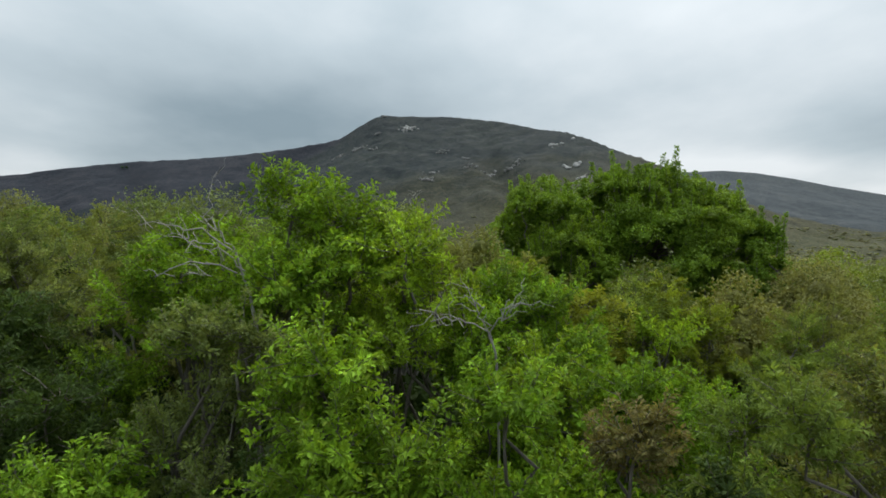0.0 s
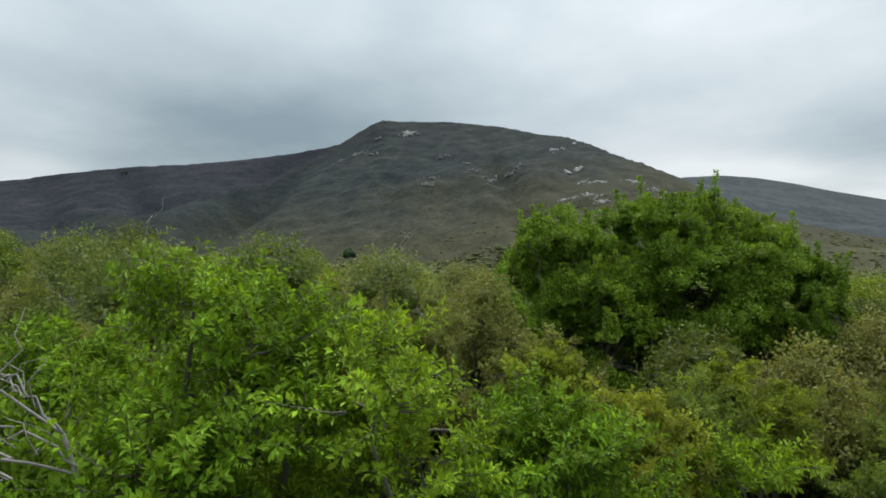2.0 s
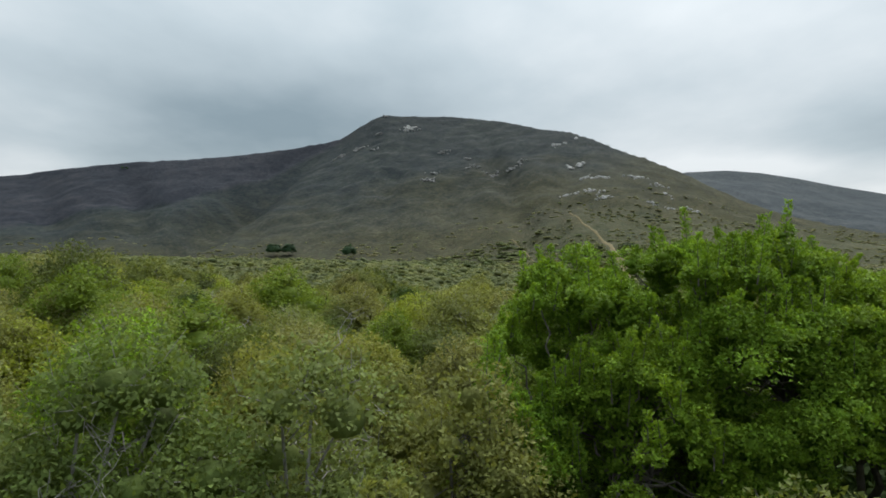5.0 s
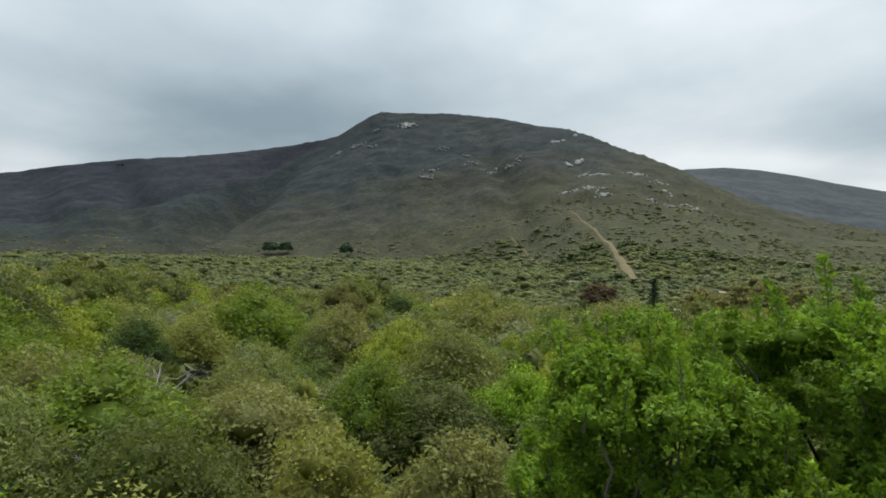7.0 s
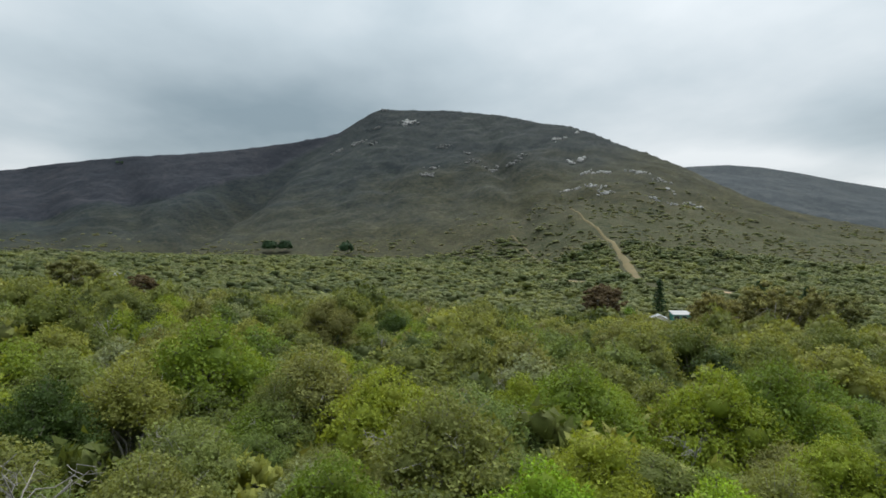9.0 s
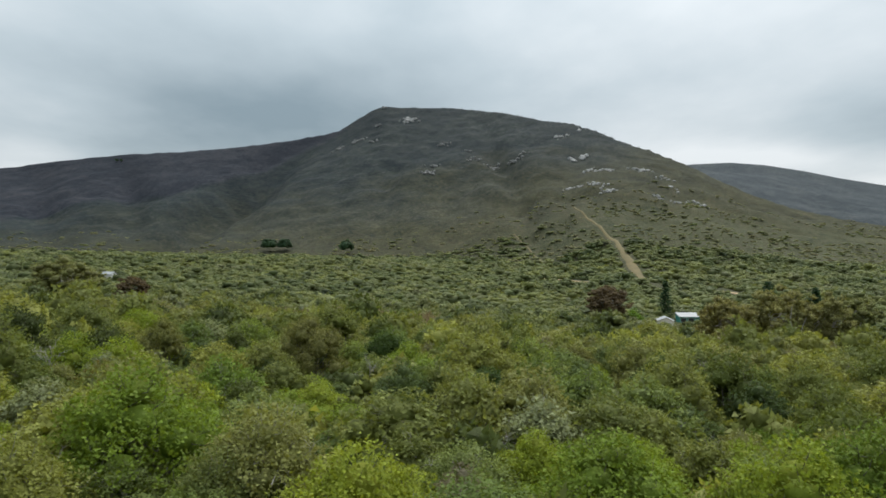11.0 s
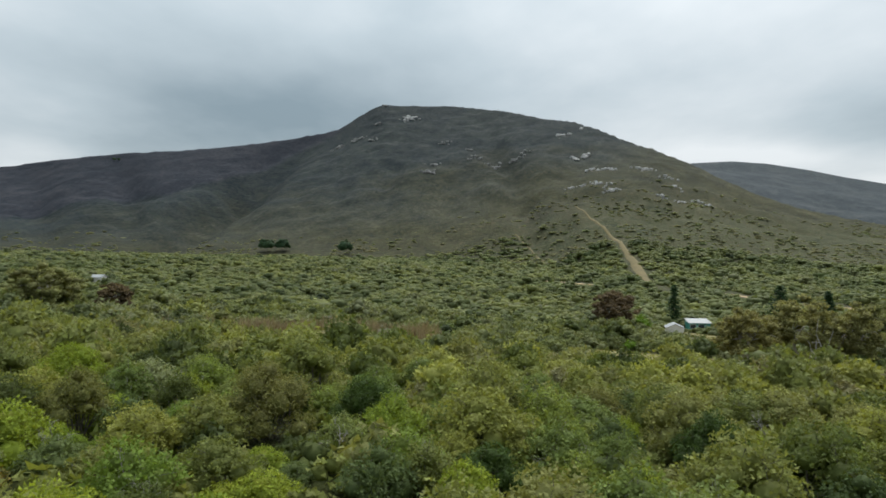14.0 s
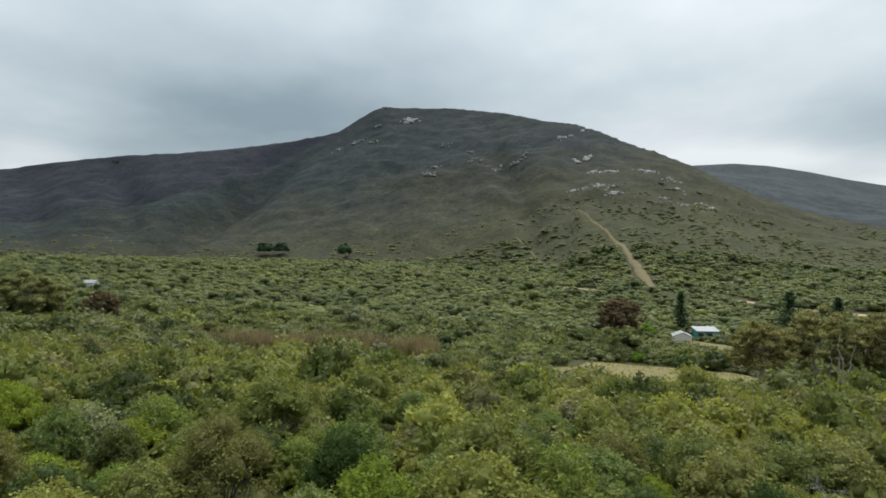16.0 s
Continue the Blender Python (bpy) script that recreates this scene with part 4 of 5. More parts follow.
def shrub_kinds(seed, leaf, count, lobes, per, cells):
    """One of each kind of thicket shrub, with leaves as fine as its distance asks."""
    rows = [("shrub", M_THICKET, 1.75, 3.0, 0, 0.45, "dense rounded green thicket shrub"), ("upright_shrub", M_THICKET, 1.5, 3.3, 3, 0.7, "upright leafy green thicket shrub"),
            ("grey_shrub", M_GREY, 1.65, 2.9, 4, 0.6, "grey-green small-leaved bushy shrub"), ("heath_shrub", M_OLIVE, 1.6, 2.6, 2, 0.6, "olive-brown fine-leaved heath shrub"),
            ("dome_shrub", M_YELLOW, 1.9, 2.7, 0, 0.35, "yellow-green dome-shaped leafy shrub"), ("leafy_shrub", M_LEAFY, 1.65, 3.0, 0, 0.55, "fresh green broad leafy shrub"),
            ("glossy_shrub", M_BLUE, 1.7, 3.0, 0, 0.4, "deep blue-green rounded shrub"), ("silvery_shrub", M_PALELEAF, 1.3, 2.7, 5, 0.8, "pale silvery twiggy shrub")]
    kinds = []
    for k, (name, mat, wide, tall, bare, spike, label) in enumerate(rows):
        kinds.append(lobed_bush(name, seed + k, tall, wide, mat, leaf, count, lobes, label, label + "s", narrow=0.75, bare=bare, per=per, spike=spike, cells=cells, inner=0.5 if leaf < 0.08 else 0.6))
    return kinds


def marked_plants():
    looks = {"mauve": (M_MAUVE, 0.10, "fine-twigged mauve-grey dome of dry brush"), "yellow": (M_YELLOW, 0.13, "broad yellow-green dome-shaped shrub"), "olive": (M_BROWN, 0.13, "large olive-brown rounded bush"),
             "orange": (M_ORANGE, 0.12, "bush with yellowing orange-brown leaves"), "dark": (M_DARK, 0.13, "dense dark green rounded bush"), "grey": (M_GREY, 0.12, "soft grey-green rounded bush"),
             "pale": (M_PALELEAF, 0.11, "pale silvery small-leaved bush"), "fresh": (M_BRIGHT, 0.13, "fresh green spreading leafy bush")}
    for k, (kind, x, y, top, reach) in enumerate(MARKED):
        mat, leaf, label = looks[kind]
        t = lobed_bush(kind + "_bush", 800 + k, top - ground_at(x, y) + 0.08, reach, mat, leaf * (0.52 if y < 50 else 0.75), int((3600 if y < 50 else 1700) * reach ** 2), 14 if reach < 2 else 22,
                       label, "bushes that stand out of the thicket", "bush", narrow=0.75, per=8, bare=2 if kind in ("pale", "mauve", "grey") else 0)
        t.matrix_basis = stand(x, y)
    for k, (x, y, tall) in enumerate(DEAD):
        rng = np.random.default_rng(900 + k)
        thing = tagged(new("dead_tree"), "bleached grey leafless dead tree with forked twigs", "dead tree", "dead trees in the thicket")
        wood, twigs = Sheet(), Sheet()
        fork = np.array([rng.normal() * 0.2, rng.normal() * 0.2, tall * 0.62])
        wood.add(*branch(rng, [0, 0, -0.15], fork, 0.045, 0.03, 0.07, 6, 6), smooth=True)
        for q in range(6):
            base = fork * rng.uniform(0.75, 1.0)
            tip = base + unit(rng.normal(size=3) * [1, 1, 0.25] + [0, 0, 0.75]) * tall * rng.uniform(0.3, 0.5)
            twigs.add(*branch(rng, base, tip, 0.022, 0.008, 0.16, 6, 4), smooth=True)
            for w in range(5):
                p = base + (tip - base) * rng.uniform(0.35, 0.95)
                twigs.add(*branch(rng, p, p + unit(rng.normal(size=3) + [0, 0, 0.3]) * tall * rng.uniform(0.1, 0.2), 0.010, 0.004, 0.2, 4, 3))
        part("trunk", wood.mesh("trunk", [M_DEAD]), thing)
        part("branchwork", twigs.mesh("branchwork", [M_DEAD]), thing)
        thing.matrix_basis = stand(x, y, 0, 1.0)


marked_plants()


def plant_field(y0, y1, step, seed, kinds, low, high):
    """Shrubs of all kinds over a stretch of the thicket, each kind gathering in its own patches."""
    rng = np.random.default_rng(seed)
    first = [True] * len(kinds)
    for x, y in field(y0, y1, step, rng):
        v = float(fbm(np.array([x / 9]), np.array([y / 9]), 2, 33)[0])
        p = np.array([0.26, 0.16, 0.16 + 0.2 * (v < 0.42), 0.12 + 0.12 * (v < 0.4), 0.09 + 0.14 * (v > 0.56), 0.08 + 0.1 * (v > 0.52), 0.14, 0.05])
        k = int(rng.choice(len(kinds), p=p / p.sum()))
        s, turn, up = rng.uniform(low, high), rng.uniform(0, 360), rng.uniform(0.72, 1.08)
        if beside_marked(np.array([x]), np.array([y]))[0]:
            continue
        m = stand(x, y, turn, s, s * up)
        if first[k]:
            kinds[k].matrix_basis, first[k] = m, False
        else:
            copy_thing(kinds[k], m)


plant_field(24.5, 45.5, 2.45, 23, shrub_kinds(100, 0.064, 10500, 12, 9, (8, 5)), 0.72, 1.4)
plant_field(45.5, 80, 2.9, 24, shrub_kinds(200, 0.1, 4200, 11, 6, (7, 4)), 0.75, 1.5)


# ---- the trees and shrubs close to the start ----
def near_plants():
    rng = np.random.default_rng(8)
    # kind, x, y, height of the top above the world's zero, reach of the crown
    rows = [("bright", -1.95, 7.7, 7.2, 1.45), ("bright", -0.55, 8.0, 6.75, 1.3), ("bright", -3.6, 8.6, 6.6, 1.3), ("bright", -1.0, 5.2, 5.35, 0.95),
            ("bright", 0.95, 8.6, 6.05, 1.6), ("bright", -3.1, 5.2, 4.2, 0.7), ("dark", -0.35, 5.3, 4.2, 0.7), ("dark", -2.0, 5.4, 4.0, 0.6),
            ("grey", -2.5, 6.2, 5.5, 0.85), ("grey", -6.6, 9.0, 6.8, 1.6), ("dark", -5.2, 7.2, 5.6, 1.2), ("dark", -4.3, 6.4, 4.7, 0.9), ("olive", -7.8, 12.0, 7.0, 1.9),
            ("grey", -5.6, 14.0, 7.25, 1.7), ("grey", -3.4, 14.8, 7.3, 1.7), ("grey", -1.3, 15.4, 7.1, 1.5), ("grey", -8.2, 16.5, 7.4, 1.8), ("thick", -0.2, 13.0, 6.3, 1.4),
            ("thick", -2.2, 12.0, 6.0, 1.4), ("thick", 1.6, 12.0, 5.9, 1.4), ("thick", 0.9, 17.0, 6.5, 1.4), ("olive", 3.2, 11.2, 5.4, 1.3), ("yellow", 4.3, 12.6, 5.3, 1.0),
            ("thick", 4.7, 14.3, 5.6, 1.4), ("yellow", 5.4, 13.2, 4.9, 1.1), ("olive", 6.6, 11.8, 4.9, 1.4), ("olive", 8.2, 13.4, 5.0, 1.5), ("thick", 7.0, 15.2, 5.3, 1.6),
            ("bright", 3.2, 7.6, 4.3, 1.1), ("olive", 4.9, 8.2, 4.4, 1.2), ("bright", 2.0, 6.8, 4.8, 1.0), ("olive", 3.6, 6.0, 3.6, 0.9), ("bright", 1.2, 7.2, 4.9, 0.9), ("bright", 0.3, 6.4, 4.4, 0.8), ("olive", 6.4, 9.4, 4.7, 1.4),
            ("bright", 0.9, 5.6, 4.1, 0.8), ("olive", 9.8, 11.0, 5.2, 1.7), ("olive", 11.5, 14.5, 5.2, 1.8), ("thick", 10.5, 17.5, 5.6, 1.9), ("olive", 13.5, 18.5, 5.6, 1.9),
            ("thick", -4.6, 11.0, 6.1, 1.5), ("bright", -6.0, 19.5, 6.9, 1.7), ("thick", -10.5, 19.5, 7.3, 2.0), ("thick", -3.0, 18.8, 6.5, 1.6), ("thick", -0.6, 19.0, 6.2, 1.5),
            ("bright", 1.4, 18.6, 5.9, 1.3), ("thick", -12.5, 23.5, 7.4, 2.1), ("grey", -7.6, 22.8, 6.9, 1.8), ("thick", -4.4, 22.5, 6.4, 1.7), ("thick", -1.6, 22.6, 6.2, 1.6),
            ("thick", 0.9, 22.6, 6.0, 1.5), ("thick", 14.0, 23.5, 5.4, 2.0), ("thick", 17.0, 22.0, 5.2, 2.0), ("olive", 13.0, 12.8, 4.9, 1.7),
            ("yellow", 2.2, 10.5, 5.45, 1.15), ("yellow", 1.3, 11.2, 5.7, 1.0), ("bright", 3.5, 10.0, 5.0, 1.0), ("rusty", 1.5, 4.9, 4.75, 0.7), ("olive", 2.5, 4.4, 5.1, 0.7), ("rusty", 3.5, 4.9, 5.0, 0.8), ("olive", 2.7, 6.1, 4.65, 0.85), ("dark", 2.0, 4.4, 4.3, 0.5), ("rusty", 4.6, 6.4, 4.9, 0.9),
            ("bright", 0.5, 5.1, 4.9, 0.6), ("grey", -2.0, 6.0, 5.45, 0.75), ("bright", -0.2, 5.0, 4.5, 0.6), ("bright", -4.7, 8.0, 4.8, 0.9), ("grey", -6.0, 8.6, 6.1, 1.1), ("dark", -7.4, 9.8, 6.6, 1.4)]
    # the dark kind fills gaps, their shade put into its leaf colour
    look_of = {"dark": (M_DARK, 0.06, "dense dark green small tree, also standing in for shaded gaps", "tree", 0.5), "bright": (M_BRIGHT, 0.066, "young tree with fresh bright green leaves", "tree", 0.5), "grey": (M_GREY, 0.05, "twiggy grey-green small tree", "tree", 0.45),
               "olive": (M_OLIVE, 0.055, "olive-brown tangled heath shrub", "shrub", 0.4), "thick": (M_THICKET, 0.062, "dense leafy green thicket shrub", "shrub", 0.5),
               "rusty": (M_RUSTY, 0.05, "tangled rust-tipped green creeper hedge", "shrub", 0.5), "yellow": (M_YELLOW, 0.062, "yellow-green shrub with dead inner twigs", "shrub", 0.5)}
    for k, (kind, x, y, top, reach) in enumerate(rows):
        mat, leaf, label, cat, narrow = look_of[kind]
        tall = top - ground_at(x, y) + 0.08
        turn = rng.uniform(0, 360)
        if y < 13.5:
            crown_from = 0.4 * tall if k == 0 else max(0.4, min(tall * 0.28, tall - 2.2 * reach))
            t = spray_tree("tree" if cat == "tree" else "shrub", 300 + k, tall, reach, crown_from, mat, leaf * (0.98 if y < 10 else 1.15), int(reach ** 2 * (150 if y < 10 else 95)) + 40, 66, label, cat,
                           "plants round the start of the flight", narrow, 0.42 if kind == "bright" else 0.3, stems=3 if k == 0 else 2, flat=0.6 if kind == "bright" else 0.85)
        else:
            t = lobed_bush("tree" if cat == "tree" else "shrub", 300 + k, tall, reach * 1.1, mat, 0.066, int(5600 * reach ** 2), 15, label, "plants round the start of the flight", cat, narrow + 0.2,
                           {"bright": 0, "grey": 5, "olive": 2, "yellow": 3, "thick": 0, "dark": 0}[kind], None, True, 12, 0.6, inner=0.42)
        t.matrix_basis = stand(x, y, 0 if y < 10 else turn)


def dead_limb(seed, points, radii, forks):
    """A bleached bare limb that has lost its leaves, with side branches and fine twigs."""
    rng = np.random.default_rng(seed)
    x, y, z = points[0]
    thing = tagged(new("dead_branch"), "bleached bare forked limb of a dying tree", "dead branch", "bare limbs among the young trees")
    base = np.array([x, y, ground_at(x, y) - 0.1])
    stem = np.concatenate([[base], np.asarray(points, float)]) - base
    part("limb", Sheet().add(*tube(stem, [radii[0] * 1.2] + list(np.linspace(radii[0], radii[1], len(points))), 7), smooth=True).mesh("limb", [M_DEAD]), thing)
    for a, b in forks:
        a, b = np.asarray(a, float) - base, np.asarray(b, float) - base
        arm = part("branch", Sheet().add(*branch(rng, a, b, radii[1] * 0.8, 0.006, 0.12, 9, 5), smooth=True).mesh("branch", [M_DEAD]), thing)
        for q in range(7):
            p = a + (b - a) * rng.uniform(0.3, 1.0)
            tip = p + unit(unit(b - a) + 0.8 * rng.normal(size=3)) * rng.uniform(0.15, 0.45)
            part("twig", Sheet().add(*branch(rng, p, tip, 0.006, 0.002, 0.18, 5, 3), smooth=True).mesh("twig", [M_DEAD]), arm)
    thing.matrix_basis = pose(*base)


dead_limb(1, [(-2.05, 6.6, 5.0), (-2.15, 6.6, 5.5), (-2.3, 6.6, 5.95)], (0.022, 0.013),
          [((-2.3, 6.6, 5.95), (-3.3, 6.5, 6.25)), ((-2.2, 6.6, 5.7), (-3.1, 6.4, 5.7)), ((-2.3, 6.6, 5.95), (-2.65, 6.5, 6.35)), ((-2.2, 6.6, 5.75), (-2.7, 6.3, 6.05))])
dead_limb(2, [(0.5, 5.9, 4.6), (0.46, 5.8, 5.0), (0.4, 5.75, 5.2)], (0.013, 0.010),
          [((0.4, 5.75, 5.2), (-0.15, 5.6, 5.32)), ((0.4, 5.75, 5.2), (0.68, 5.6, 5.5)), ((0.42, 5.75, 5.1), (0.25, 5.6, 5.5))])


near_plants()


def undergrowth():
    rng = np.random.default_rng(77)
    out = [(x + rng.uniform(-0.5, 0.5), y + rng.uniform(-0.5, 0.5)) for y in np.arange(5.6, 26, 1.15) for x in np.arange(-0.8 * y - 4, 0.8 * y + 4, 1.15)]
    # dark leaves here stand in for the black shade between the plants
    thicket_stuff("undergrowth", np.array(out), 0.8, bush_shapes(5, 7, 6, 9, 6, 0.15, (5, 4), inner=0.55), "tangled leafy undergrowth beneath the trees, coloured dark for shaded gaps", 8, M_DARK)


undergrowth()


def big_tree():
    """The broad tree clump: domes packed with umbrella-like rosettes of leaves, and short upright leafy shoots on top."""
    for k, (x, y, top, reach) in enumerate([(5.5, 20.3, 9.0, 3.3), (2.9, 19.9, 8.2, 1.9), (8.1, 20.4, 9.0, 2.3), (6.8, 21.2, 9.15, 2.7), (10.2, 19.3, 7.35, 0.5), (4.0, 18.4, 7.0, 1.8), (1.7, 18.2, 6.3, 1.1), (9.2, 19.7, 7.4, 1.8)]):
        rng = np.random.default_rng(700 + k)
        tall = top - ground_at(x, y)
        thing = tagged(new("tree"), "broad dense dark green tree with upright leafy shoots", "tree", "dense green tree clump")
        wood, crown = Sheet(), Sheet()
        rad = np.array([reach, reach, tall * 0.47])
        mid = np.array([0, 0, tall * 0.5])
        n = int(24 * reach ** 1.75) + 8
        at, out = clump_centres(rng, n, mid, rad * 0.93, -0.5, 0.84)
        r = 0.2 + 0.12 * reach ** 0.5 * rng.uniform(0.4, 1.6, len(at))
        billows(crown, rng, at, np.stack([r, r, r * 0.62], 1), 40, 12, 0.054, 0.72, 0.4, (7, 5), True, 0.34, 0.22, -0.1, 0.4, 0.2)
        shoots = int(38 * reach) if reach > 0.8 else 3
        for s in range(shoots):
            foot = rng.permutation(at[at[:, 2] > np.quantile(at[:, 2], 0.35)])[0] + [rng.normal() * 0.15, rng.normal() * 0.15, 0.1]
            hi, m = rng.uniform(0.3, 0.8), 150
            t, a = rng.uniform(0, 1, m), rng.uniform(0, 6.28, m)
            w = 0.14 * (1 - 0.5 * t) * rng.uniform(0.4, 1.1, m)
            lean = rng.normal(size=2) * 0.12
            P = foot + np.stack([np.cos(a) * w + lean[0] * t, np.sin(a) * w + lean[1] * t, t * hi], 1)
            A = unit(np.stack([np.cos(a), np.sin(a), rng.uniform(0.3, 1.2, m)], 1))
            N = unit(np.stack([np.cos(a), np.sin(a), rng.uniform(0.2, 0.9, m)], 1) + 0.4 * rng.normal(size=(m, 3)))
            crown.add(*leaves(rng, P, N, 0.058, True, 0.65, A), tone=rng.normal() * 0.12 + 0.05)
            wood.add(*tube([foot - [0, 0, 0.2], foot + [lean[0], lean[1], hi * 0.95]], [0.016, 0.005], 3))
        for q in range(3):
            fork = np.array([rng.normal() * 0.4, rng.normal() * 0.4, tall * 0.45])
            wood.add(*branch(rng, [fork[0] * 0.4, fork[1] * 0.4, -0.15], fork, 0.11, 0.07, 0.06, 6), smooth=True)
            for b in rng.choice(len(at), 7, replace=False):
                wood.add(*branch(rng, fork, at[b], 0.04, 0.01, 0.07, 9, 5), smooth=True)
        part("trunk", wood.mesh("trunk", [M_BARK]), thing)
        part("crown", crown.mesh("crown", [M_DEEP]), thing)
        thing.matrix_basis = stand(x, y, 40 * k)


big_tree()


# ---- farmstead and taller trees in the valley ----
def gum_tree(seed, x, y, tall, wide, label="brown-green gum tree with pale forked trunks", mat=M_GUM, front=False):
    """A gum: pale leaning stems and a ragged crown of many rounded masses of leaves."""
    rng = np.random.default_rng(seed * 13)
    thing = tagged(new("gum_tree"), label, "gum tree", "gum trees round the farm")
    wood, crown = Sheet(), Sheet()
    at, out = clump_centres(rng, 150, (0, 0, tall * 0.56), (wide * 0.92, wide * 0.92, tall * 0.43), -0.75, 0.5)
    r = wide * rng.uniform(0.09, 0.19, len(at))
    billows(crown, rng, at, np.stack([r, r, r * 0.72], 1), 22, 3, 0.34, 0.7, 0.7, (6, 4), True, 0.4, 0.2, -0.2, 0.45, 0.2)
    for q in range(3):
        fork = np.array([rng.normal() * wide * 0.25, rng.normal() * wide * 0.2, tall * rng.uniform(0.45, 0.6)])
        wood.add(*branch(rng, [fork[0] * 0.15, fork[1] * 0.15, -0.3], fork, 0.24, 0.15, 0.05, 6, 6), smooth=True)
        for b in rng.choice(len(at), 7, replace=False):
            wood.add(*branch(rng, fork * [1, 1, 0.9], at[b], 0.11, 0.03, 0.1, 5, 4), smooth=True)
    if front:
        foot, knee = np.array([-0.6, -wide * 0.86, -0.3]), np.array([-0.4, -wide * 0.9, tall * 0.16])
        wood.add(*branch(rng, foot, knee, 0.19, 0.15, 0.03, 4, 7), smooth=True)
        for tip in ([-1.1, -wide * 0.92, tall * 0.78], [2.1, -wide * 0.85, tall * 0.62], [-2.6, -wide * 0.8, tall * 0.5]):
            wood.add(*branch(rng, knee, tip, 0.13 if tip[0] > -2 else 0.07, 0.05, 0.06, 6, 6), smooth=True)
    part("trunk", wood.mesh("trunk", [M_PALE]), thing)
    part("crown", crown.mesh("crown", [mat]), thing)
    thing.matrix_basis = stand(x, y, 0 if front else seed * 57)


gum_tree(1, 71.5, 156, 15.2, 7.6, front=True)
gum_tree(2, 58.5, 153, 13.0, 6.2)
gum_tree(3, 82, 158, 14.5, 6.5)
gum_tree(4, -111, 198, 13.5, 10.5, "broad rust-green gum tree above the thicket")
gum_tree(5, -92.5, 200, 9.5, 5.0, "small rust-brown gum tree", M_REDGUM)
gum_tree(6, 58.0, 249, 13.5, 8.8, "dark red-brown gum tree beside the farmhouse", M_REDGUM)
gum_tree(7, 137, 232, 13.0, 9.0)


def conifer(seed, x, y, tall, wide):
    """A dark conifer with tiers of drooping boughs."""
    rng = np.random.default_rng(seed)
    thing = tagged(new("conifer_tree"), "tall dark green conifer with tiered boughs", "conifer", "conifers at the farm")
    wood, crown = Sheet(), Sheet()
    wood.add(*tube([[0, 0, -0.3], [0, 0, tall * 0.5], [0, 0, tall]], [0.3, 0.18, 0.03], 6), smooth=True)
    for h in np.arange(tall * 0.1, tall * 0.98, tall / 18):
        r = wide * (1 - h / tall) ** 0.75 + 0.25
        for a in np.arange(0, 6.28, 6.28 / 7) + rng.uniform(0, 1):
            tip = np.array([math.cos(a) * r, math.sin(a) * r, h + 0.12 * r])
            wood.add(*tube([[0, 0, h], tip], [0.06, 0.02], 3))
            n = 16
            t = rng.uniform(0.15, 1.05, n)[:, None]
            P = np.array([0, 0, h]) + (tip - [0, 0, h]) * t + rng.normal(size=(n, 3)) * [0.28, 0.28, 0.14]
            crown.add(*leaves(rng, P, unit(rng.normal(size=(n, 3)) * 0.6 + [0, 0, 1]), 0.75, True, 0.55))
    part("trunk", wood.mesh("trunk", [M_BARK]), thing)
    part("crown", crown.mesh("crown", [M_CONIFER]), thing)
    thing.matrix_basis = stand(x, y, seed * 31)


conifer(1, 84.0, 262, 16.5, 3.1)
conifer(2, 135, 284, 15.5, 6.2)
conifer(3, 168, 306, 10.5, 3.4)


def far_tree(seed, x, y, tall, wide):
    t = tree("tree", seed, tall, wide, tall * 0.08, M_CONIFER, 1.5, 60, 20, wide * 0.3, stems=1, limbs=4, tri=True, narrow=0.7,
             label="lone dark evergreen tree at the mountain's foot", group="dark trees at the mountain's foot")
    t.matrix_basis = stand(x, y, seed)


far_tree(51, -98, 594, 13.5, 6.0)
far_tree(52, -175, 606, 12.0, 7.5)
far_tree(53, -161, 610, 11.0, 6.0)


# ---- farm buildings, poles, roads, reeds and rocks ----
def box(sheet, x0, y0, z0, x1, y1, z1, slot=0):
    co = [(x, y, z) for z in (z0, z1) for y in (y0, y1) for x in (x0, x1)]
    sheet.add(co, [(0, 2, 3, 1), (4, 5, 7, 6), (0, 1, 5, 4), (2, 6, 7, 3), (0, 4, 6, 2), (1, 3, 7, 5)], slot)
    return sheet


def slab(sheet, corners, thick):
    """A sloping sheet of even thickness from four corners."""
    low = np.asarray(corners, float)
    co = np.concatenate([low, low + [0, 0, thick]])
    return sheet.add(co, [(3, 2, 1, 0), (4, 5, 6, 7), (0, 1, 5, 4), (1, 2, 6, 5), (2, 3, 7, 6), (3, 0, 4, 7)])


def opening(thing, name, x0, x1, z0, z1, y, frame_mat, pane_mat):
    """A window or door on the front wall: a proud frame and a pane in it."""
    s = Sheet()
    box(s, x0 - 0.08, y - 0.09, z0 - 0.08, x1 + 0.08, y - 0.003, z0)
    box(s, x0 - 0.08, y - 0.09, z1, x1 + 0.08, y - 0.003, z1 + 0.08)
    box(s, x0 - 0.08, y - 0.09, z0, x0, y - 0.003, z1)
    box(s, x1, y - 0.09, z0, x1 + 0.08, y - 0.003, z1)
    p = part(name, s.mesh(name, [frame_mat]), thing)
    part("pane" if name == "window" else "door_leaf", box(Sheet(), x0, y - 0.05, z0, x1, y - 0.004, z1).mesh("pane", [pane_mat]), p)


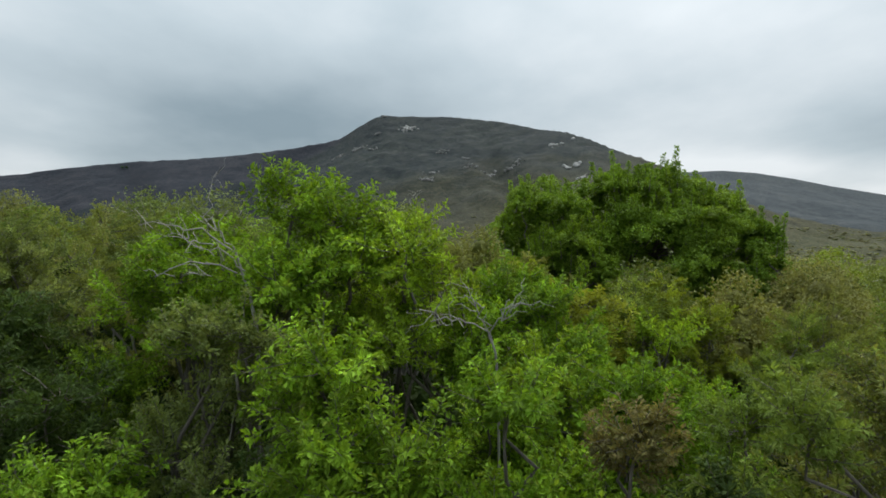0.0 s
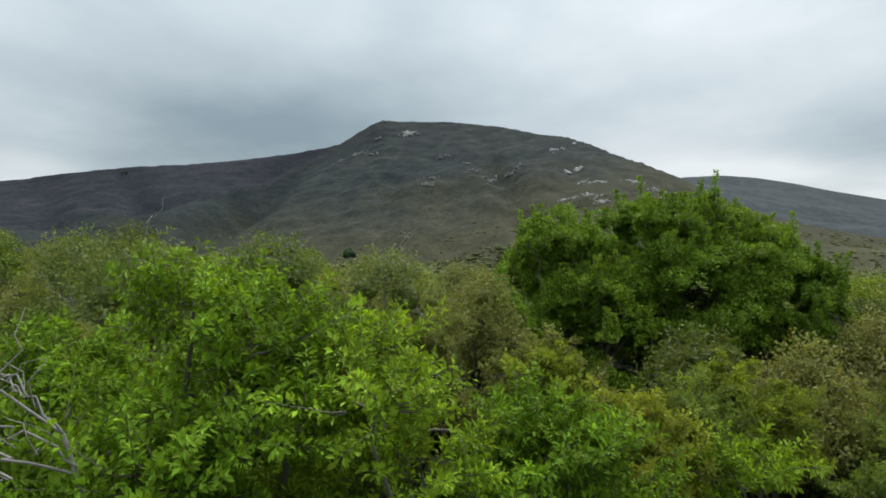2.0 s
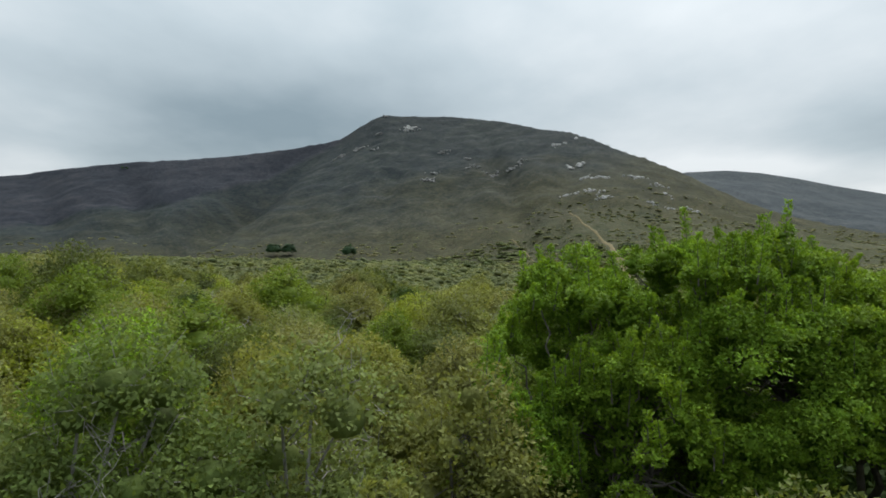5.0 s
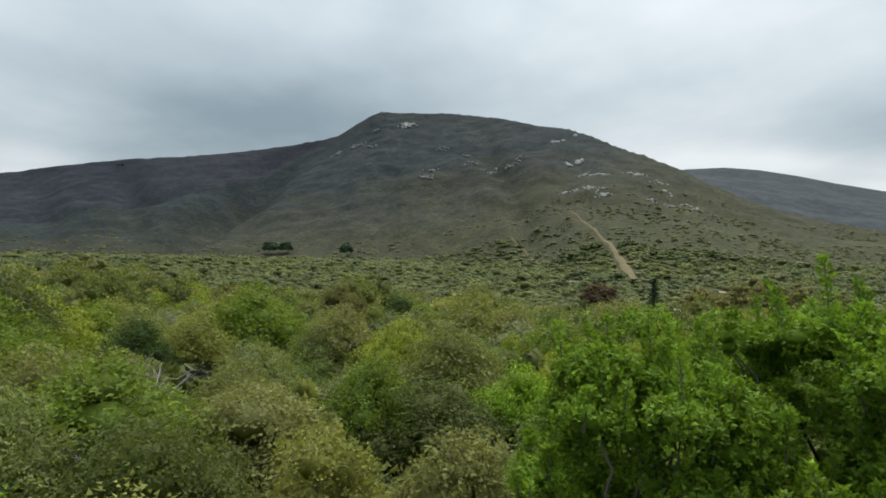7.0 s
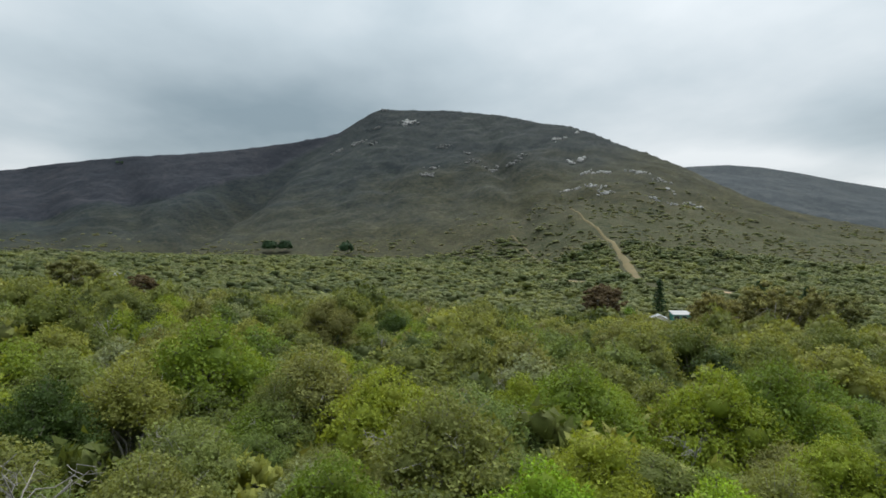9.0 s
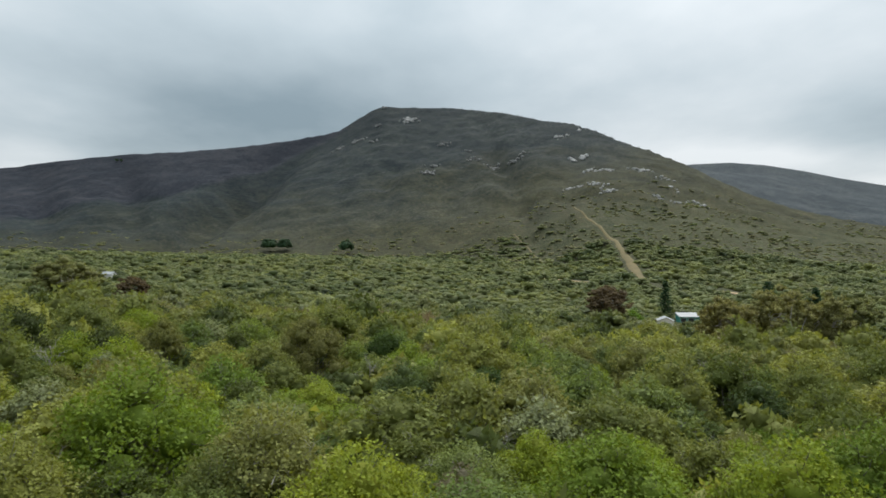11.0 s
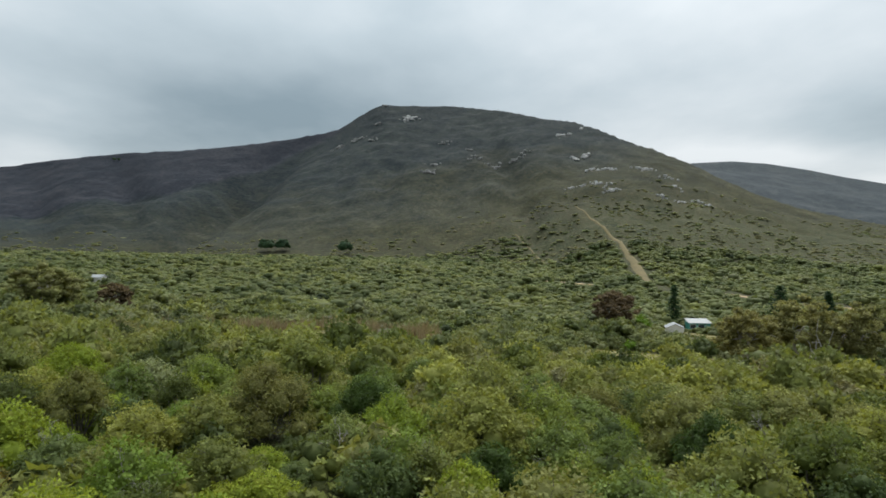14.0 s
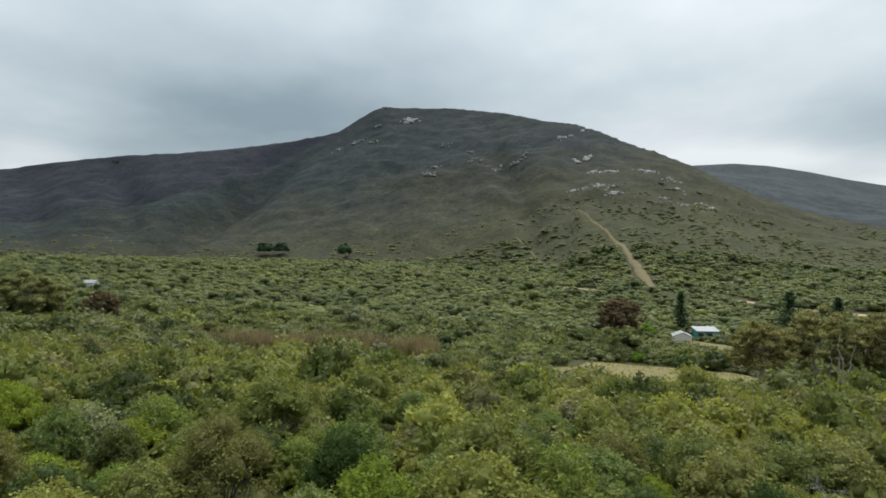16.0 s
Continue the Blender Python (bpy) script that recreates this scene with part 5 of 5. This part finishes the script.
def cottage(x, y, turn, long, deep, tall, ridge, wall_mat, roof_mat, label, openings=()):
    """A gabled cottage: walls, two roof slopes, windows and a door."""
    thing = tagged(new("cottage"), label, "house", "farm buildings")
    a, d = long / 2, deep / 2
    s = box(Sheet(), -a, -d, -0.6, a, d, tall)
    co = [(-a, -d, tall), (-a, d, tall), (-a, 0, ridge), (a, -d, tall), (a, d, tall), (a, 0, ridge)]
    s.add(co, [(0, 2, 1), (3, 4, 5)])
    part("wall", s.mesh("wall", [wall_mat]), thing)
    for side in (-1, 1):
        e = d + 0.35
        drop = tall - 0.35 * (ridge - tall) / d
        part("roof", slab(Sheet(), [(-a - 0.3, side * e, drop + 0.02), (a + 0.3, side * e, drop + 0.02), (a + 0.3, 0, ridge + 0.02), (-a - 0.3, 0, ridge + 0.02)], 0.1).mesh("roof", [roof_mat]), thing)
    for name, x0, x1, z0, z1, fm, pm in openings:
        opening(thing, name, x0, x1, z0, z1, -d, fm, pm)
    thing.matrix_basis = pose(x, y, ground_at(x, y), 0, 0, turn)
    return thing


def teal_house(x, y, turn):
    """The long teal-painted house with a pale low-pitched roof and white panels."""
    thing = tagged(new("farmhouse"), "long teal-walled farmhouse with a pale sheet roof", "house", "farm buildings")
    part("wall", box(Sheet(), -3.7, -2.6, -1.6, 3.7, 2.6, 2.5).mesh("wall", [M_TEAL]), thing)
    part("roof", slab(Sheet(), [(-4.0, -3.2, 2.52), (4.0, -3.2, 2.52), (4.0, 2.9, 3.5), (-4.0, 2.9, 3.5)], 0.12).mesh("roof", [M_ROOF]), thing, "pale weathered sheet roof")
    part("gable", Sheet().add([(-3.7, 2.6, 2.5), (3.7, 2.6, 2.5), (3.7, 2.6, 3.4), (-3.7, 2.6, 3.4)], [(3, 2, 1, 0)]).mesh("gable", [M_TEAL]), thing)
    for x0 in (-3.3, -0.5):
        opening(thing, "window", x0, x0 + 2.0, 0.7, 2.0, -2.6, M_WHITEWALL, M_GLASS)
    opening(thing, "door", 2.1, 3.0, -0.1, 2.05, -2.6, M_WHITEWALL, M_TEAL)
    part("plinth", box(Sheet(), -3.75, -2.65, -1.6, 3.75, -2.605, 0.25).mesh("plinth", [M_WHITEWALL]), thing)
    thing.matrix_basis = pose(x, y, ground_at(x, y) + 0.9, 0, 0, turn)


cottage(78.6, 246.5, 78, 5.2, 5.6, 2.1, 3.3, M_WHITEWALL, M_ROOF, "small white plastered cottage with a pale roof",
        [("window", -1.6, -0.6, 0.9, 1.8, M_ROOF, M_GLASS), ("door", 0.6, 1.5, 0.0, 1.95, M_ROOF, M_BARK)])
teal_house(90.0, 255.0, -4)
cottage(90.0, 200.0, 5, 5.5, 4.5, 2.0, 3.0, M_WHITEWALL, M_ROOF, "white cottage half hidden behind gum trees", [("window", -3.0, -1.8, 0.9, 2.0, M_ROOF, M_GLASS), ("window", 1.4, 2.6, 0.9, 2.0, M_ROOF, M_GLASS)])
cottage(-171.0, 326.0, -6, 6.4, 4.4, 2.3, 3.4, M_WHITEWALL, M_ROOF, "lone pale cottage far out in the bush", [("window", -2.4, -1.2, 1.0, 2.1, M_ROOF, M_GLASS)])


def power_pole(x, y, tall):
    thing = tagged(new("power_pole"), "weathered grey timber power pole", "pole", "power poles")
    part("pole", Sheet().add(*tube([[0, 0, -0.4], [0, 0, tall * 0.5], [0, 0, tall]], [0.13, 0.115, 0.1], 8), smooth=True).mesh("pole", [M_POLE]), thing)
    part("crossarm", box(Sheet(), -0.7, -0.06, tall - 0.5, 0.7, 0.06, tall - 0.38).mesh("crossarm", [M_POLE]), thing)
    thing.matrix_basis = pose(x, y, ground_at(x, y))


power_pole(65.3, 141.0, 7.0)

ribbon("dirt_road", [(42, 396), (52, 389), (65, 376), (80, 362)], [2.5, 4, 3, 2], M_SOIL, "strip of bare orange-tan dirt road", "road", 0.3, 24, 3)
ribbon("dirt_road_east", [(138, 341), (154, 333), (168, 324), (186, 320), (206, 316)], [2.5, 5, 4, 5, 5], M_SOIL, "bare orange-tan dirt road beside the farm", "road", 0.3, 30, 4)
ribbon("foot_path", [(58, 585), (63, 562), (68, 520), (72, 485), (80, 452)], [1.5, 2.2, 1.6, 2.4, 1.5], M_TRACK, "narrow trodden path on the heath", "path", 0.4, 26, 5)


def meadow(name, cx, cy, rx, ry, label, seed, blades):
    """A ragged patch of dry grass, with tufts standing in it."""
    rng = np.random.default_rng(seed)
    rings, spokes = 8, 40
    a = np.arange(spokes) * 2 * math.pi / spokes
    edge = 0.85 + 0.3 * vnoise(np.cos(a) * 3 + seed, np.sin(a) * 3, seed)
    t = np.linspace(0.02, 1, rings)[:, None]
    x, y = cx + rx * t * edge * np.cos(a), cy + ry * t * edge * np.sin(a)
    z = height(x, y) + np.where(t < 1, 0.18, -0.3)
    k = np.arange(spokes)
    f = np.concatenate([np.stack([i * spokes + k, i * spokes + (k + 1) % spokes, (i + 1) * spokes + (k + 1) % spokes, (i + 1) * spokes + k], 1)[:, ::-1] for i in range(rings - 1)])
    tagged(new(name, Sheet().add(np.stack([x, y, z], -1).reshape(-1, 3), f, smooth=True).mesh(name, [M_FIELD])), label, "meadow", kind="structure")
    grass_blades(name + "_grass", cx, cy, rx, ry, blades, 0.5, 0.16, M_GRASS, "tufts of dry straw-coloured meadow grass", "grass", seed)


def grass_blades(name, cx, cy, rx, ry, n, tall, wide, mat, label, category, seed, square=False):
    """Upright blades or canes, each a narrow leaf standing on the ground."""
    rng = np.random.default_rng(seed + 50)
    p = rng.uniform(-1, 1, (n, 2)) if square else np.sqrt(rng.uniform(0, 0.9, (n, 1))) * unit(rng.normal(size=(n, 2)))
    x, y = cx + rx * p[:, 0], cy + ry * p[:, 1]
    keep = vnoise(x / 4, y / 4, seed) > (0.5 if square else 0.25)
    x, y = x[keep], y[keep]
    n = len(x)
    z = height(x, y)
    a = rng.uniform(0, 6.28, n)
    h = tall * rng.uniform(0.5, 1.25, n) * (0.7 + 0.6 * vnoise(x / 5, y / 5, seed + 7))
    side = np.stack([np.cos(a), np.sin(a), 0 * a], 1) * wide
    foot = np.stack([x, y, z - 0.05], 1)
    tip = foot + np.stack([rng.normal(size=n) * 0.18 * h, rng.normal(size=n) * 0.18 * h, h], 1)
    mid = foot * 0.4 + tip * 0.6 + side * 0.8
    co = np.stack([foot - side * 0.5, foot + side * 0.5, mid, tip], 1).reshape(-1, 3)
    tint = np.repeat(rng.uniform(0.01, 0.99, n), 4)
    tagged(new(name, Sheet().add(co, np.arange(4 * n).reshape(-1, 4), 0, tint).mesh(name, [mat])), label, category, kind="stuff")


meadow("dry_meadow", 43, 152, 27, 32, "open meadow of dry straw-coloured grass", 2, 3500)
meadow("farmyard_meadow", 79, 230, 17, 22, "rough grass yard in front of the farmhouse", 3, 2000)
meadow("far_meadow", 128, 198, 26, 9, "strip of dry grass beyond the gum trees", 4, 2000)
grass_blades("reed_bed", -24, 163, 22, 6.0, 8500, 4.2, 0.2, M_REED, "stand of dry pinkish-brown reeds in the valley", "reeds", 9, True)
grass_blades("reed_bed_west", -62, 176, 14, 4.0, 1800, 3.0, 0.2, M_REED, "thin stand of dry brown reeds", "reeds", 12, True)


def small_bush(x, y, reach, tall, mat, label, seed):
    t = lobed_bush("garden_bush", seed, tall, reach, mat, 0.3, int(110 * reach ** 2), 8, label, "bushes on the meadow", "bush", per=6)
    t.matrix_basis = stand(x, y)


small_bush(54.0, 178.0, 3.0, 3.2, M_DARK, "dark green rounded bush on the meadow", 1001)
small_bush(45.5, 184.0, 2.4, 2.6, M_DEEP, "green rounded bush at the meadow's edge", 1002)
small_bush(64.0, 184.0, 2.6, 3.6, M_ORANGE, "rust-brown bush beside the meadow", 1003)
small_bush(100.0, 250.0, 4.0, 5.0, M_THICKET, "leafy green bush beside the farmhouse", 1004)
small_bush(70.0, 256.0, 3.4, 5.0, M_DEEP, "dark leafy bush behind the white cottage", 1005)
small_bush(110.0, 262.0, 5.0, 6.0, M_THICKET, "large leafy bush behind the farmhouse", 1006)

# outcrops on the mountain: x, y, stones, spread in metres
WEST_ROCKS = [(-76, 1078, 16, 11), (-122, 1139, 5, 5), (-124, 1062, 4, 5), (-8, 954, 7, 9), (34, 862, 6, 8), (56, 848, 6, 9), (84, 828, 7, 9), (97, 839, 4, 6),
              (-29, 829, 7, 6), (-25, 860, 4, 6), (-152, 1026, 9, 9), (-184, 1024, 6, 7), (-126, 1002, 4, 6), (26, 914, 4, 6)]
EAST_ROCKS = [(155, 806, 7, 5), (169, 811, 9, 6), (165, 752, 8, 6), (174, 737, 9, 7), (184, 733, 5, 5), (131, 693, 6, 6), (140, 680, 5, 5), (157, 670, 10, 7), (163, 652, 18, 6),
              (217, 734, 10, 8), (232, 740, 4, 5), (241, 719, 7, 8), (242, 692, 6, 7), (230, 642, 12, 6), (245, 641, 6, 7), (247, 626, 4, 4), (209, 635, 5, 6), (154, 900, 6, 9), (187, 928, 3, 6)]


def outcrop(k, x, y, n, spread, dark):
    rng = np.random.default_rng(1200 + k)
    thing = tagged(new("rock_outcrop"), "pale grey sandstone outcrop on the heath slope" if not dark else "weathered grey sandstone ledges near the summit", "rock", "outcrops on the mountain")
    z0 = ground_at(x, y)
    for i in range(int(n * 1.9)):
        dx, dy = rng.normal() * spread * 0.7, rng.normal() * spread * 0.45
        size = rng.uniform(0.5, 1.5) * (1.15 if y < 780 else 1.7)
        radii = np.array([size * rng.uniform(0.8, 1.3), size * rng.uniform(0.7, 1.1), size * rng.uniform(0.6, 1.0)])
        co, quads, tris = blob(rng, (dx, dy, ground_at(x + dx, y + dy) - z0 + radii[2] * 0.45), radii, 7, 5, 0.16)
        s = Sheet().add(co, quads)
        s.faces.append((tris, 0, False))
        part("boulder", s.mesh("boulder", [M_STONE if dark else M_ROCK]), thing)
    thing.matrix_basis = pose(x, y, z0)


for k, row in enumerate(WEST_ROCKS):
    outcrop(k, *row, k > 0)
for k, row in enumerate(EAST_ROCKS):
    outcrop(100 + k, *row, False)


def ridge_tree(k, x, y, tall):
    t = tree("tree", 1400 + k, tall, tall * 0.4, tall * 0.25, M_CONIFER, 1.6, 14, 12, tall * 0.16, stems=1, tri=True, limbs=3, narrow=0.7,
             label="lone wind-bent dark tree on the mountain's ridge", group="trees on the ridge")
    t.matrix_basis = stand(x, y)


ridge_tree(0, -541, 1002, 5.5)
ridge_tree(1, -534, 1003, 4.0)
